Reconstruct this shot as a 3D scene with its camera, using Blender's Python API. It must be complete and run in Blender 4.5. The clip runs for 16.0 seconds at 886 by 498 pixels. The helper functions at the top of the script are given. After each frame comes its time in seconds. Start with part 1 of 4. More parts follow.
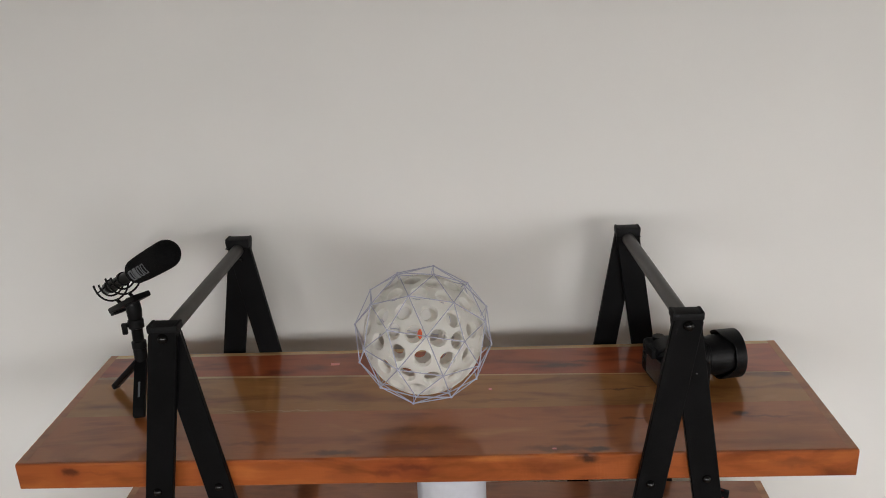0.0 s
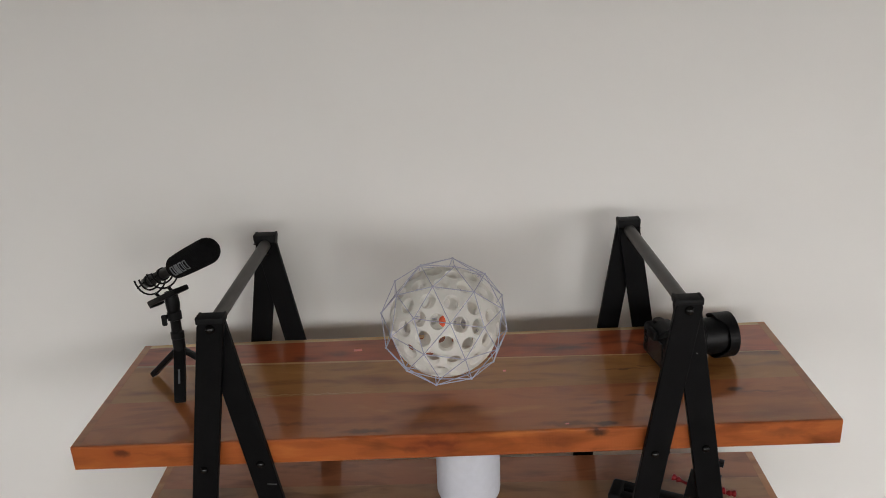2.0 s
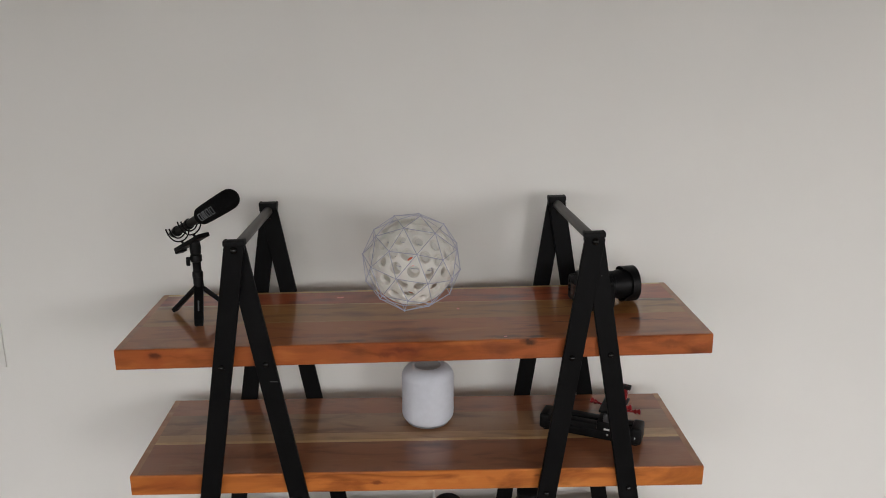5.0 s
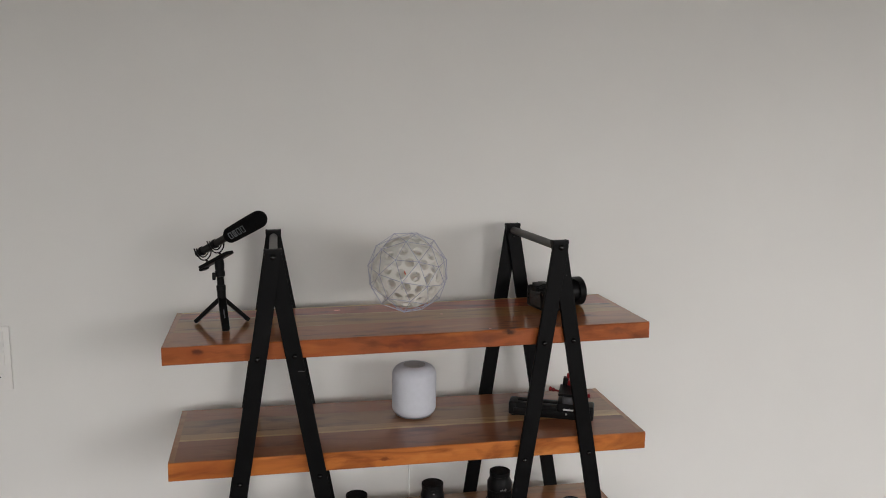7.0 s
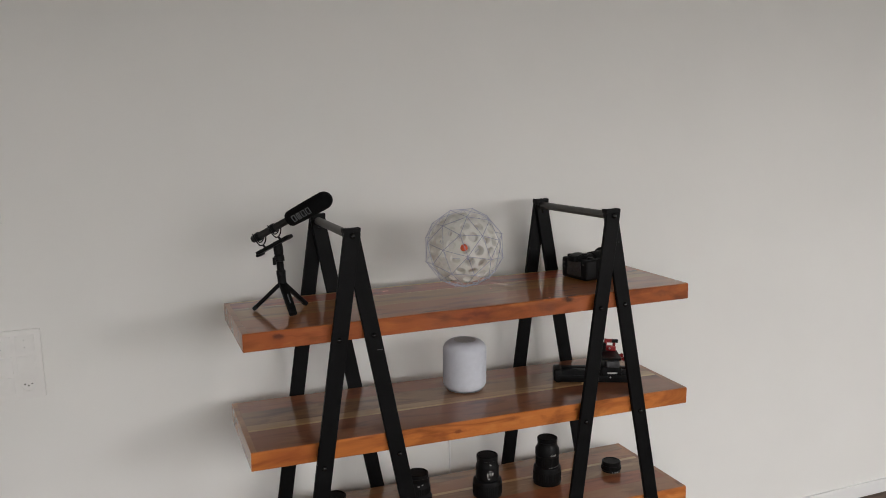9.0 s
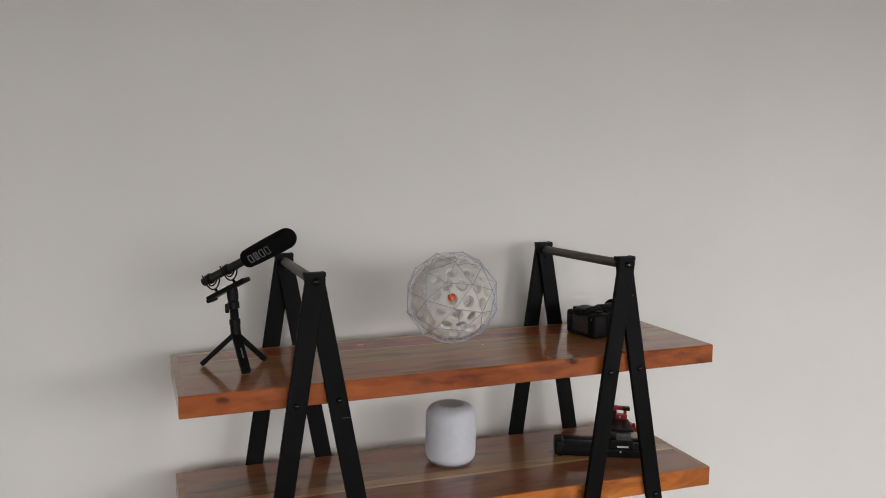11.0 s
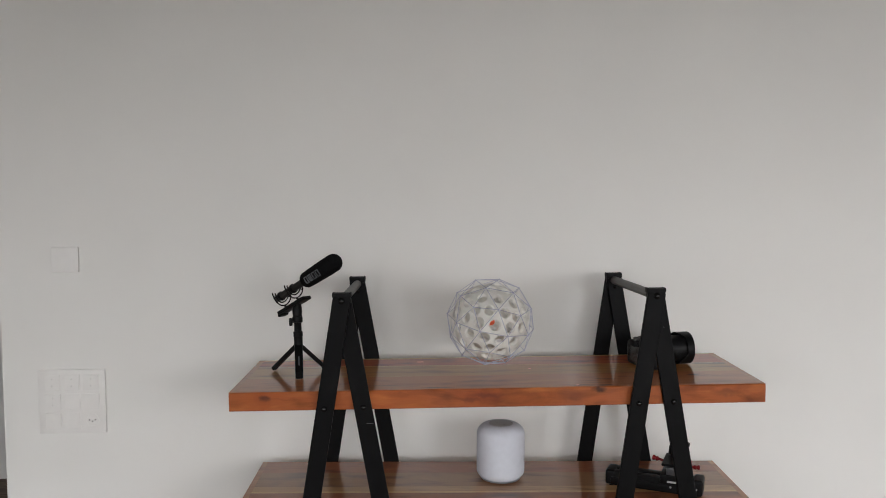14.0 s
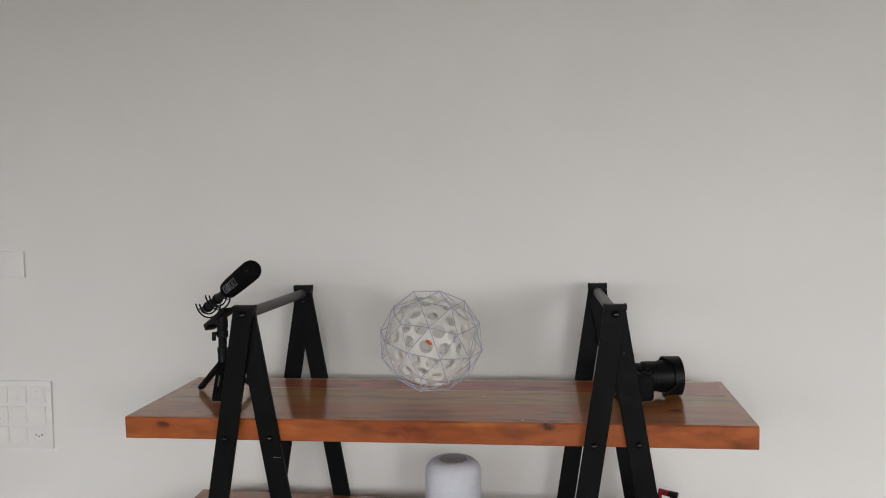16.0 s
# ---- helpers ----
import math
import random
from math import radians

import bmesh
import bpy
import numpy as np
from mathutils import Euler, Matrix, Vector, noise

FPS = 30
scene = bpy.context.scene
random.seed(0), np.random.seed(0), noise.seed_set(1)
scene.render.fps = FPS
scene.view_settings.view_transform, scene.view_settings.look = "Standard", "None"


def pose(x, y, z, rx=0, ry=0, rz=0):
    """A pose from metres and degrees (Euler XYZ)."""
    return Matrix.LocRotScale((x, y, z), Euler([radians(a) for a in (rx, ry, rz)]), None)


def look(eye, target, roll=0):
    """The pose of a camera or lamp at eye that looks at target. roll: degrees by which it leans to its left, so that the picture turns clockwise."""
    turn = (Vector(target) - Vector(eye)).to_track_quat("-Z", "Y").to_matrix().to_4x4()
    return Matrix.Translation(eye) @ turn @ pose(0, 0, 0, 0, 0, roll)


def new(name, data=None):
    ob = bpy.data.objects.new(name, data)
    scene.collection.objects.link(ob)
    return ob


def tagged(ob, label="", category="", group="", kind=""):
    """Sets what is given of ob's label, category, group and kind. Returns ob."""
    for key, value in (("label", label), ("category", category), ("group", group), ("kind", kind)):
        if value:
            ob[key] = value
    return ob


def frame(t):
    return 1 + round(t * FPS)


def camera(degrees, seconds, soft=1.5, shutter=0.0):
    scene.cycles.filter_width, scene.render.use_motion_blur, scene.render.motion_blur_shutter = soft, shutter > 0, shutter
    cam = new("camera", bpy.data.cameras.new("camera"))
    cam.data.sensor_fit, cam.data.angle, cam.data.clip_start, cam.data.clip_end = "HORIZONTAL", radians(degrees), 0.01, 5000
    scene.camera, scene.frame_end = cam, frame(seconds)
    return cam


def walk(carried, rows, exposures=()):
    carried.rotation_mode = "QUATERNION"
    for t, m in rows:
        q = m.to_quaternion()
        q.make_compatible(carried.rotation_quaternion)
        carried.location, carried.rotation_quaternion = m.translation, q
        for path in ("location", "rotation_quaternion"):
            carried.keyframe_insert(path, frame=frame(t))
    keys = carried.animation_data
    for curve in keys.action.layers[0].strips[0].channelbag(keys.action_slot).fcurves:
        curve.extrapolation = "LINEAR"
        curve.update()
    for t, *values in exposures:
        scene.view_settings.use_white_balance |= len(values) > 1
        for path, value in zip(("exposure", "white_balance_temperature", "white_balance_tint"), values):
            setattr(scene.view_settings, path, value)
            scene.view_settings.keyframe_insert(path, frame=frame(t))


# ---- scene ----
cam = camera(56.5, 16.0, soft=0.95)
PATH = [
    (0, (0.096, -1.713, 1.97), (0.008, 0.183, 1.341), -2.5),
    (0.5, (0.082, -1.749, 2.002), (0.006, 0.141, 1.353), -2.8),
    (1, (0.06, -1.759, 2.026), (-0.013, 0.115, 1.332), -3.8),
    (1.5, (0.037, -1.785, 2.033), (-0.035, 0.096, 1.358), -3.5),
    (2, (0.035, -1.825, 2.028), (-0.015, 0.06, 1.362), -2.9),
    (2.5, (0.044, -1.891, 2.024), (0.002, -0.001, 1.371), -2.9),
    (3, (0.035, -1.98, 2.013), (0.003, -0.082, 1.385), -2.9),
    (3.5, (0.043, -2.064, 2.0), (0.029, -0.159, 1.391), -2.2),
    (4, (0.05, -2.129, 1.955), (0.055, -0.21, 1.394), -1.3),
    (4.5, (0.042, -2.21, 1.922), (0.071, -0.275, 1.417), -1.0),
    (5, (0.012, -2.351, 1.891), (0.069, -0.412, 1.406), -1.0),
    (5.2, (-0.006, -2.409, 1.882), (0.066, -0.468, 1.403), -0.9),
    (7.3, (-0.496, -2.842, 1.764), (-0.034, -0.914, 1.503), -0.2),
    (7.5, (-0.553, -2.879, 1.768), (-0.062, -0.96, 1.494), -0.1),
    (8, (-0.666, -2.902, 1.768), (-0.147, -0.992, 1.486), 0.1),
    (8.5, (-0.832, -2.807, 1.743), (-0.236, -0.917, 1.472), -0.7),
    (9, (-0.966, -2.674, 1.71), (-0.254, -0.826, 1.434), -1.9),
    (9.5, (-0.988, -2.507, 1.702), (-0.21, -0.685, 1.428), -1.2),
    (10, (-0.95, -2.377, 1.728), (-0.136, -0.566, 1.495), -1.3),
    (10.2, (-0.917, -2.364, 1.72), (-0.118, -0.542, 1.513), -1.6),
    (12.3, (-0.544, -2.37, 1.677), (-0.129, -0.421, 1.504), 0.7),
    (12.5, (-0.505, -2.411, 1.681), (-0.158, -0.447, 1.522), 0.0),
    (13, (-0.4, -2.552, 1.676), (-0.208, -0.564, 1.565), -0.3),
    (13.5, (-0.3, -2.663, 1.686), (-0.196, -0.668, 1.589), 0.3),
    (14, (-0.176, -2.66, 1.685), (-0.143, -0.663, 1.584), -0.8),
    (14.5, (-0.02, -2.597, 1.69), (-0.059, -0.601, 1.571), -0.6),
    (15, (0.13, -2.53, 1.678), (-0.028, -0.54, 1.545), 0.1),
    (15.5, (0.213, -2.441, 1.679), (0.009, -0.456, 1.541), -0.9),
    (16, (0.288, -2.295, 1.673), (0.018, -0.315, 1.579), -1.1),
]
walk(cam, [(t, look(eye, target, roll)) for t, eye, target, roll in PATH],
     exposures=[(0, -0.97, 6510, 10), (3.5, -1.09, 6510, 10), (5, -1.17, 6510, 10), (7.5, -1.28, 6490, 10), (9.5, -1.27, 6510, 10), (12.5, -1.10, 6420, 10), (13.5, -1.09, 6330, 10), (16, -1.05, 6360, 10)])

# ---- world, windows' light, exposure ----
world = bpy.data.worlds.new("world")
scene.world = world
world.use_nodes = True
wn, wl = world.node_tree.nodes, world.node_tree.links
sky = wn.new("ShaderNodeTexSky")
sky.sky_type, sky.sun_disc = "NISHITA", False
sky.sun_elevation, sky.sun_rotation = radians(38), radians(150)
wn["Background"].inputs["Strength"].default_value = 0.12
wl.new(sky.outputs[0], wn["Background"].inputs["Color"])

# The room: the shelf's wall is y = 0, the floor z = 0.
ROOM_L, ROOM_R, ROOM_F, CEIL = -4.2, 3.7, -4.6, 2.75
WALL_END, WALL_T, PASSAGE_Y = -1.56, 0.14, 2.6
WIN_R = (-3.4, -1.4, 1.0, 2.2)    # y0, y1, z0, z1 in the right-hand wall
WIN_F = (1.4, 3.5, 1.05, 2.45)      # x0, x1, z0, z1 in the wall behind the camera
# Middle opening is added out of view: broad frontal fill to soften shadows.
WIN_FILL = (-0.9, 1.0, 1.05, 2.45)
WIN_G = (-4.05, -1.3, 1.05, 2.45)


def window_light(name, m, w, h, power, colour):
    lamp = bpy.data.lights.new(name, "AREA")
    lamp.shape, lamp.size, lamp.size_y, lamp.energy, lamp.color = "RECTANGLE", w, h, power, colour
    lamp.spread = radians(135)
    ob = new(name, lamp)
    ob.matrix_world = m
    return ob


def light_in(hole, wall, power):
    a, w, z, h = (hole[0] + hole[1]) / 2, hole[1] - hole[0] - 0.1, (hole[2] + hole[3]) / 2, hole[3] - hole[2] - 0.1
    eye, aim = ((ROOM_R - 0.02, a, z), (ROOM_R - 1, a, z - 0.5)) if wall == "east" else ((a, ROOM_F + 0.02, z), (a, ROOM_F + 1, z - 1.0))
    window_light("window_light", look(eye, aim), w, h, power, (1.0, 0.978, 0.972))


light_in(WIN_F, "south", 172)
# Fill lamp of the added middle opening.
light_in(WIN_FILL, "south", 78)
light_in(WIN_G, "south", 104)
light_in(WIN_R, "east", 6)


# ---- materials ----
def material(name):
    m = bpy.data.materials.new(name)
    m.use_nodes = True
    return m, m.node_tree.nodes, m.node_tree.links, m.node_tree.nodes["Principled BSDF"]


def ramp(nodes, stops):
    r = nodes.new("ShaderNodeValToRGB")
    while len(r.color_ramp.elements) < len(stops):
        r.color_ramp.elements.new(0.5)
    for e, (p, c) in zip(r.color_ramp.elements, stops):
        e.position, e.color = p, (*c, 1)
    return r


def surface(name, colour, rough=0.5, metal=0.0, vary=0.08, scale=40.0, bump=0.05, grain=300.0, rough_vary=0.08, coat=0.0, spec=0.5):
    """A plain surface with blotches, a finer grain in its relief and uneven gloss."""
    m, n, l, b = material(name)
    co = n.new("ShaderNodeTexCoord")
    big = n.new("ShaderNodeTexNoise")
    big.inputs["Scale"].default_value, big.inputs["Detail"].default_value = scale, 5
    l.new(co.outputs["Object"], big.inputs["Vector"])
    c0 = tuple(max(0, c * (1 - vary)) for c in colour)
    c1 = tuple(min(1, c * (1 + vary)) for c in colour)
    r = ramp(n, [(0.3, c0), (0.7, c1)])
    l.new(big.outputs["Fac"], r.inputs[0])
    l.new(r.outputs[0], b.inputs["Base Color"])
    rr = n.new("ShaderNodeMapRange")
    rr.inputs["To Min"].default_value, rr.inputs["To Max"].default_value = max(0.02, rough - rough_vary), min(1, rough + rough_vary)
    l.new(big.outputs["Fac"], rr.inputs["Value"])
    l.new(rr.outputs[0], b.inputs["Roughness"])
    b.inputs["Metallic"].default_value = metal
    b.inputs["Coat Weight"].default_value = coat
    b.inputs["Specular IOR Level"].default_value = spec
    if bump:
        fine = n.new("ShaderNodeTexNoise")
        fine.inputs["Scale"].default_value, fine.inputs["Detail"].default_value = grain, 4
        l.new(co.outputs["Object"], fine.inputs["Vector"])
        bp = n.new("ShaderNodeBump")
        bp.inputs["Strength"].default_value, bp.inputs["Distance"].default_value = bump, 0.002
        l.new(fine.outputs["Fac"], bp.inputs["Height"])
        l.new(bp.outputs[0], b.inputs["Normal"])
    return m


def wall_paint(name, colour):
    """Matt emulsion: faint roller stipple, broad unevenness, a few patches of filler."""
    m, n, l, b = material(name)
    co = n.new("ShaderNodeTexCoord")
    big = n.new("ShaderNodeTexNoise")
    big.inputs["Scale"].default_value, big.inputs["Detail"].default_value = 1.6, 6
    l.new(co.outputs["Object"], big.inputs["Vector"])
    r = ramp(n, [(0.25, tuple(c * 0.965 for c in colour)), (0.75, tuple(min(1, c * 1.02) for c in colour))])
    l.new(big.outputs["Fac"], r.inputs[0])
    l.new(r.outputs[0], b.inputs["Base Color"])
    b.inputs["Roughness"].default_value = 0.75
    b.inputs["Specular IOR Level"].default_value = 0.3
    fine = n.new("ShaderNodeTexNoise")
    fine.inputs["Scale"].default_value, fine.inputs["Detail"].default_value = 140, 5
    l.new(co.outputs["Object"], fine.inputs["Vector"])
    mid = n.new("ShaderNodeTexNoise")
    mid.inputs["Scale"].default_value, mid.inputs["Detail"].default_value = 9, 3
    l.new(co.outputs["Object"], mid.inputs["Vector"])
    add = n.new("ShaderNodeMath")
    add.operation = "MULTIPLY_ADD"
    add.inputs[1].default_value = 2.5
    l.new(mid.outputs["Fac"], add.inputs[0])
    l.new(fine.outputs["Fac"], add.inputs[2])
    bp = n.new("ShaderNodeBump")
    bp.inputs["Strength"].default_value, bp.inputs["Distance"].default_value = 0.12, 0.001
    l.new(add.outputs[0], bp.inputs["Height"])
    l.new(bp.outputs[0], b.inputs["Normal"])
    return m


def wood(name, dark, mid, light, rough=0.42, coat=0.9, streak=7.0, knots=0.55, seed=0.0, tone=0.17, marks=(), smoke_amount=0.85, across="z"):
    """Lacquered hardwood: long grain along x, wandering figure, dark knots; each piece has its own tone."""
    m, n, l, b = material(name)
    co = n.new("ShaderNodeTexCoord")
    info = n.new("ShaderNodeObjectInfo")
    shift = n.new("ShaderNodeVectorMath")
    shift.operation = "SCALE"
    shift.inputs[0].default_value = (17.0, 31.0, 23.0)
    l.new(info.outputs["Random"], shift.inputs["Scale"])
    place = n.new("ShaderNodeVectorMath")
    place.operation = "ADD"
    l.new(co.outputs["Object"], place.inputs[0])
    l.new(shift.outputs[0], place.inputs[1])
    stretch = n.new("ShaderNodeMapping")
    stretch.inputs["Scale"].default_value, stretch.inputs["Location"].default_value = (0.8, 3.2, 3.2), (seed, seed * 1.7, seed * 0.3)
    l.new(place.outputs[0], stretch.inputs["Vector"])
    # broad figure
    fig = n.new("ShaderNodeTexNoise")
    fig.inputs["Scale"].default_value, fig.inputs["Detail"].default_value = streak, 3.5
    fig.inputs["Distortion"].default_value = 0.5
    l.new(stretch.outputs[0], fig.inputs["Vector"])
    # fine pores
    fine_map = n.new("ShaderNodeMapping")
    fine_map.inputs["Scale"].default_value = (6.0, 160.0, 160.0)
    l.new(place.outputs[0], fine_map.inputs["Vector"])
    fine = n.new("ShaderNodeTexNoise")
    fine.inputs["Scale"].default_value, fine.inputs["Detail"].default_value = 2.2, 4
    l.new(fine_map.outputs[0], fine.inputs["Vector"])
    # rings round knots
    kmap = n.new("ShaderNodeMapping")
    kmap.inputs["Scale"].default_value, kmap.inputs["Location"].default_value = (1.5, 4.2, 4.2), (seed * 2.1, 0.4, 0.7)
    l.new(place.outputs[0], kmap.inputs["Vector"])
    knot = n.new("ShaderNodeTexVoronoi")
    knot.inputs["Scale"].default_value = 1.0
    l.new(kmap.outputs[0], knot.inputs["Vector"])
    spot = n.new("ShaderNodeMapRange")
    spot.inputs["From Min"].default_value, spot.inputs["From Max"].default_value = 0.03, 0.17
    spot.inputs["To Min"].default_value, spot.inputs["To Max"].default_value = knots, 0.0
    l.new(knot.outputs["Distance"], spot.inputs["Value"])
    r = ramp(n, [(0.22, dark), (0.44, mid), (0.58, mid), (0.78, light)])
    # tone of the piece pushes the figure lighter or darker
    push = n.new("ShaderNodeMath")
    push.operation = "MULTIPLY_ADD"
    push.inputs[1].default_value, push.inputs[2].default_value = tone, -tone / 2
    l.new(info.outputs["Random"], push.inputs[0])
    total = n.new("ShaderNodeMath")
    total.operation = "ADD"
    l.new(fig.outputs["Fac"], total.inputs[0])
    l.new(push.outputs[0], total.inputs[1])
    l.new(total.outputs[0], r.inputs[0])
    pores = n.new("ShaderNodeMix")
    pores.data_type, pores.blend_type = "RGBA", "MULTIPLY"
    pores.inputs["Factor"].default_value = 0.12
    pr = ramp(n, [(0.35, (0.55, 0.5, 0.47)), (0.6, (1, 1, 1))])
    l.new(fine.outputs["Fac"], pr.inputs[0])
    l.new(r.outputs[0], pores.inputs["A"])
    l.new(pr.outputs[0], pores.inputs["B"])
    # smoky heartwood patches
    smap = n.new("ShaderNodeMapping")
    smap.inputs["Scale"].default_value, smap.inputs["Location"].default_value = (1.0, 3.4, 3.4), (seed * 0.7, 2.0, seed)
    l.new(place.outputs[0], smap.inputs["Vector"])
    smoke = n.new("ShaderNodeTexNoise")
    smoke.inputs["Scale"].default_value, smoke.inputs["Detail"].default_value, smoke.inputs["Distortion"].default_value = 4.2, 6, 1.2
    l.new(smap.outputs[0], smoke.inputs["Vector"])
    sr = ramp(n, [(0.30, (0.42, 0.34, 0.30)), (0.47, (1, 1, 1)), (0.62, (1, 1, 1)), (0.78, (1.0, 0.86, 0.78))])
    l.new(smoke.outputs["Fac"], sr.inputs[0])
    dim = n.new("ShaderNodeMix")
    dim.data_type, dim.blend_type = "RGBA", "MULTIPLY"
    dim.inputs["Factor"].default_value = smoke_amount
    l.new(pores.outputs["Result"], dim.inputs["A"])
    l.new(sr.outputs[0], dim.inputs["B"])
    kn = n.new("ShaderNodeMix")
    kn.data_type = "RGBA"
    l.new(spot.outputs[0], kn.inputs["Factor"])
    l.new(dim.outputs["Result"], kn.inputs["A"])
    kn.inputs["B"].default_value = (0.035, 0.014, 0.008, 1)
    last = kn.outputs["Result"]
    curl = n.new("ShaderNodeTexNoise")
    curl.inputs["Scale"].default_value, curl.inputs["Detail"].default_value = 42, 3
    l.new(co.outputs["Object"], curl.inputs["Vector"])
    # knots and stains of known place: x, the place across the grain and half-widths, with their depth of colour
    for x0, z0, rx, rz, depth, tint in marks:
        wob = n.new("ShaderNodeMix")
        wob.data_type, wob.blend_type = "RGBA", "LINEAR_LIGHT"
        wob.inputs["Factor"].default_value = 0.011
        l.new(co.outputs["Object"], wob.inputs["A"])
        l.new(curl.outputs["Color"], wob.inputs["B"])
        off = n.new("ShaderNodeVectorMath")
        off.operation = "SUBTRACT"
        off.inputs[1].default_value = (x0, 0, z0) if across == "z" else (x0, z0, 0)
        l.new(wob.outputs["Result"], off.inputs[0])
        size = n.new("ShaderNodeVectorMath")
        size.operation = "MULTIPLY"
        size.inputs[1].default_value = (1 / rx, 0, 1 / rz) if across == "z" else (1 / rx, 1 / rz, 0)
        l.new(off.outputs[0], size.inputs[0])
        far = n.new("ShaderNodeVectorMath")
        far.operation = "LENGTH"
        l.new(size.outputs[0], far.inputs[0])
        fall = n.new("ShaderNodeMapRange")
        fall.inputs["From Min"].default_value, fall.inputs["From Max"].default_value = 0.35, 0.95
        fall.inputs["To Min"].default_value, fall.inputs["To Max"].default_value = depth, 0.0
        l.new(far.outputs["Value"], fall.inputs["Value"])
        mark = n.new("ShaderNodeMix")
        mark.data_type = "RGBA"
        l.new(fall.outputs[0], mark.inputs["Factor"])
        l.new(last, mark.inputs["A"])
        mark.inputs["B"].default_value = (*tint, 1)
        last = mark.outputs["Result"]
    l.new(last, b.inputs["Base Color"])
    rr = n.new("ShaderNodeMapRange")
    rr.inputs["To Min"].default_value, rr.inputs["To Max"].default_value = rough - 0.02, rough + 0.04
    l.new(fig.outputs["Fac"], rr.inputs["Value"])
    l.new(rr.outputs[0], b.inputs["Roughness"])
    b.inputs["Coat Weight"].default_value, b.inputs["Coat Roughness"].default_value = coat, 0.11
    b.inputs["Specular IOR Level"].default_value = 0.25
    bp = n.new("ShaderNodeBump")
    bp.inputs["Strength"].default_value, bp.inputs["Distance"].default_value = 0.006, 0.0002
    l.new(fine.outputs["Fac"], bp.inputs["Height"])
    l.new(bp.outputs[0], b.inputs["Normal"])
    return m


PAINT = wall_paint("wall_paint", (0.748, 0.742, 0.714))
# Dark olive for the unseen ceiling, to cut its bounce onto the upper wall.
CEILING_DIM = wall_paint("ceiling_dim", (0.15, 0.146, 0.110))
TRIM_PAINT = surface("trim_paint", (0.78, 0.78, 0.77), 0.4, vary=0.02, scale=5)
WHITE_PLASTIC = surface("white_plastic", (0.74, 0.73, 0.705), 0.38, vary=0.02, scale=30, bump=0.02)
DARK_HOLE = surface("dark_hole", (0.02, 0.02, 0.02), 0.6)
FLOOR_WOOD = wood("floor_wood", (0.065, 0.042, 0.029), (0.135, 0.092, 0.064), (0.20, 0.145, 0.102), 0.58, 0.0, tone=0.4)
UMBER, RUST = (0.050, 0.020, 0.010), (0.17, 0.045, 0.018)
WOOD_RED = wood("wood_red", (0.17, 0.050, 0.020), (0.36, 0.115, 0.045), (0.46, 0.175, 0.072), seed=1.0, smoke_amount=0.55)
WOOD_BROWN = wood("wood_brown", (0.19, 0.072, 0.028), (0.36, 0.150, 0.060), (0.46, 0.225, 0.100), seed=4.0, smoke_amount=0.55)
WOOD_TAN = wood("wood_tan", (0.15, 0.066, 0.029), (0.28, 0.140, 0.062), (0.40, 0.23, 0.110), seed=12.0, smoke_amount=0.7)
# the three wide staves of the top board, each with the knots and smoky figure that it has
WOOD_TOP_FRONT = wood("wood_top_front", (0.22, 0.060, 0.015), (0.41, 0.126, 0.031), (0.51, 0.192, 0.052), seed=2.4, knots=0.25, smoke_amount=0.5, across="y", marks=[
    (0.55, -0.083, 0.022, 0.011, 0.85, UMBER), (0.595, -0.092, 0.060, 0.005, 0.45, UMBER), (0.359, -0.090, 0.030, 0.006, 0.6, UMBER),
    (0.297, -0.112, 0.050, 0.008, 0.55, UMBER), (-0.037, -0.170, 0.110, 0.016, 0.6, RUST), (-0.16, -0.182, 0.060, 0.010, 0.6, UMBER),
    (0.217, -0.180, 0.080, 0.012, 0.5, UMBER), (0.285, -0.186, 0.030, 0.012, 0.8, UMBER), (-0.30, -0.150, 0.090, 0.007, 0.35, UMBER), (-0.02, -0.120, 0.120, 0.020, 0.35, UMBER)])
WOOD_TOP_MID = wood("wood_top_mid", (0.21, 0.078, 0.019), (0.40, 0.168, 0.043), (0.51, 0.250, 0.076), seed=6.1, knots=0.12, smoke_amount=0.45, across="y", marks=[
    (0.346, 0.012, 0.060, 0.004, 0.6, UMBER), (0.40, 0.022, 0.030, 0.003, 0.5, UMBER), (0.676, 0.058, 0.030, 0.014, 0.5, UMBER),
    (-0.46, -0.010, 0.110, 0.018, 0.35, RUST), (0.12, -0.020, 0.100, 0.008, 0.3, UMBER), (-0.28, -0.040, 0.160, 0.002, 0.6, (0.55, 0.32, 0.15))])
WOOD_TOP_BACK = wood("wood_top_back", (0.19, 0.038, 0.012), (0.41, 0.092, 0.028), (0.51, 0.150, 0.046), seed=3.3, knots=0.12, smoke_amount=0.5, across="y", marks=[
    (0.26, 0.112, 0.075, 0.010, 0.6, UMBER), (0.30, 0.128, 0.035, 0.006, 0.5, UMBER), (-0.25, 0.128, 0.050, 0.012, 0.45, UMBER), (0.42, 0.118, 0.030, 0.008, 0.6, UMBER)])
WOOD_DARK = wood("wood_dark", (0.14, 0.046, 0.020), (0.29, 0.105, 0.044), (0.38, 0.165, 0.075), seed=8.3, smoke_amount=0.5)
WOOD_SIDE = wood("wood_side", (0.24, 0.072, 0.020), (0.40, 0.138, 0.038), (0.49, 0.200, 0.062), seed=5.2, knots=0.1, tone=0.05, smoke_amount=0.4)
WOOD_SAP = wood("wood_sap", (0.27, 0.13, 0.055), (0.43, 0.245, 0.110), (0.54, 0.33, 0.16), seed=15.0, knots=0.1, tone=0.05, smoke_amount=0.6)
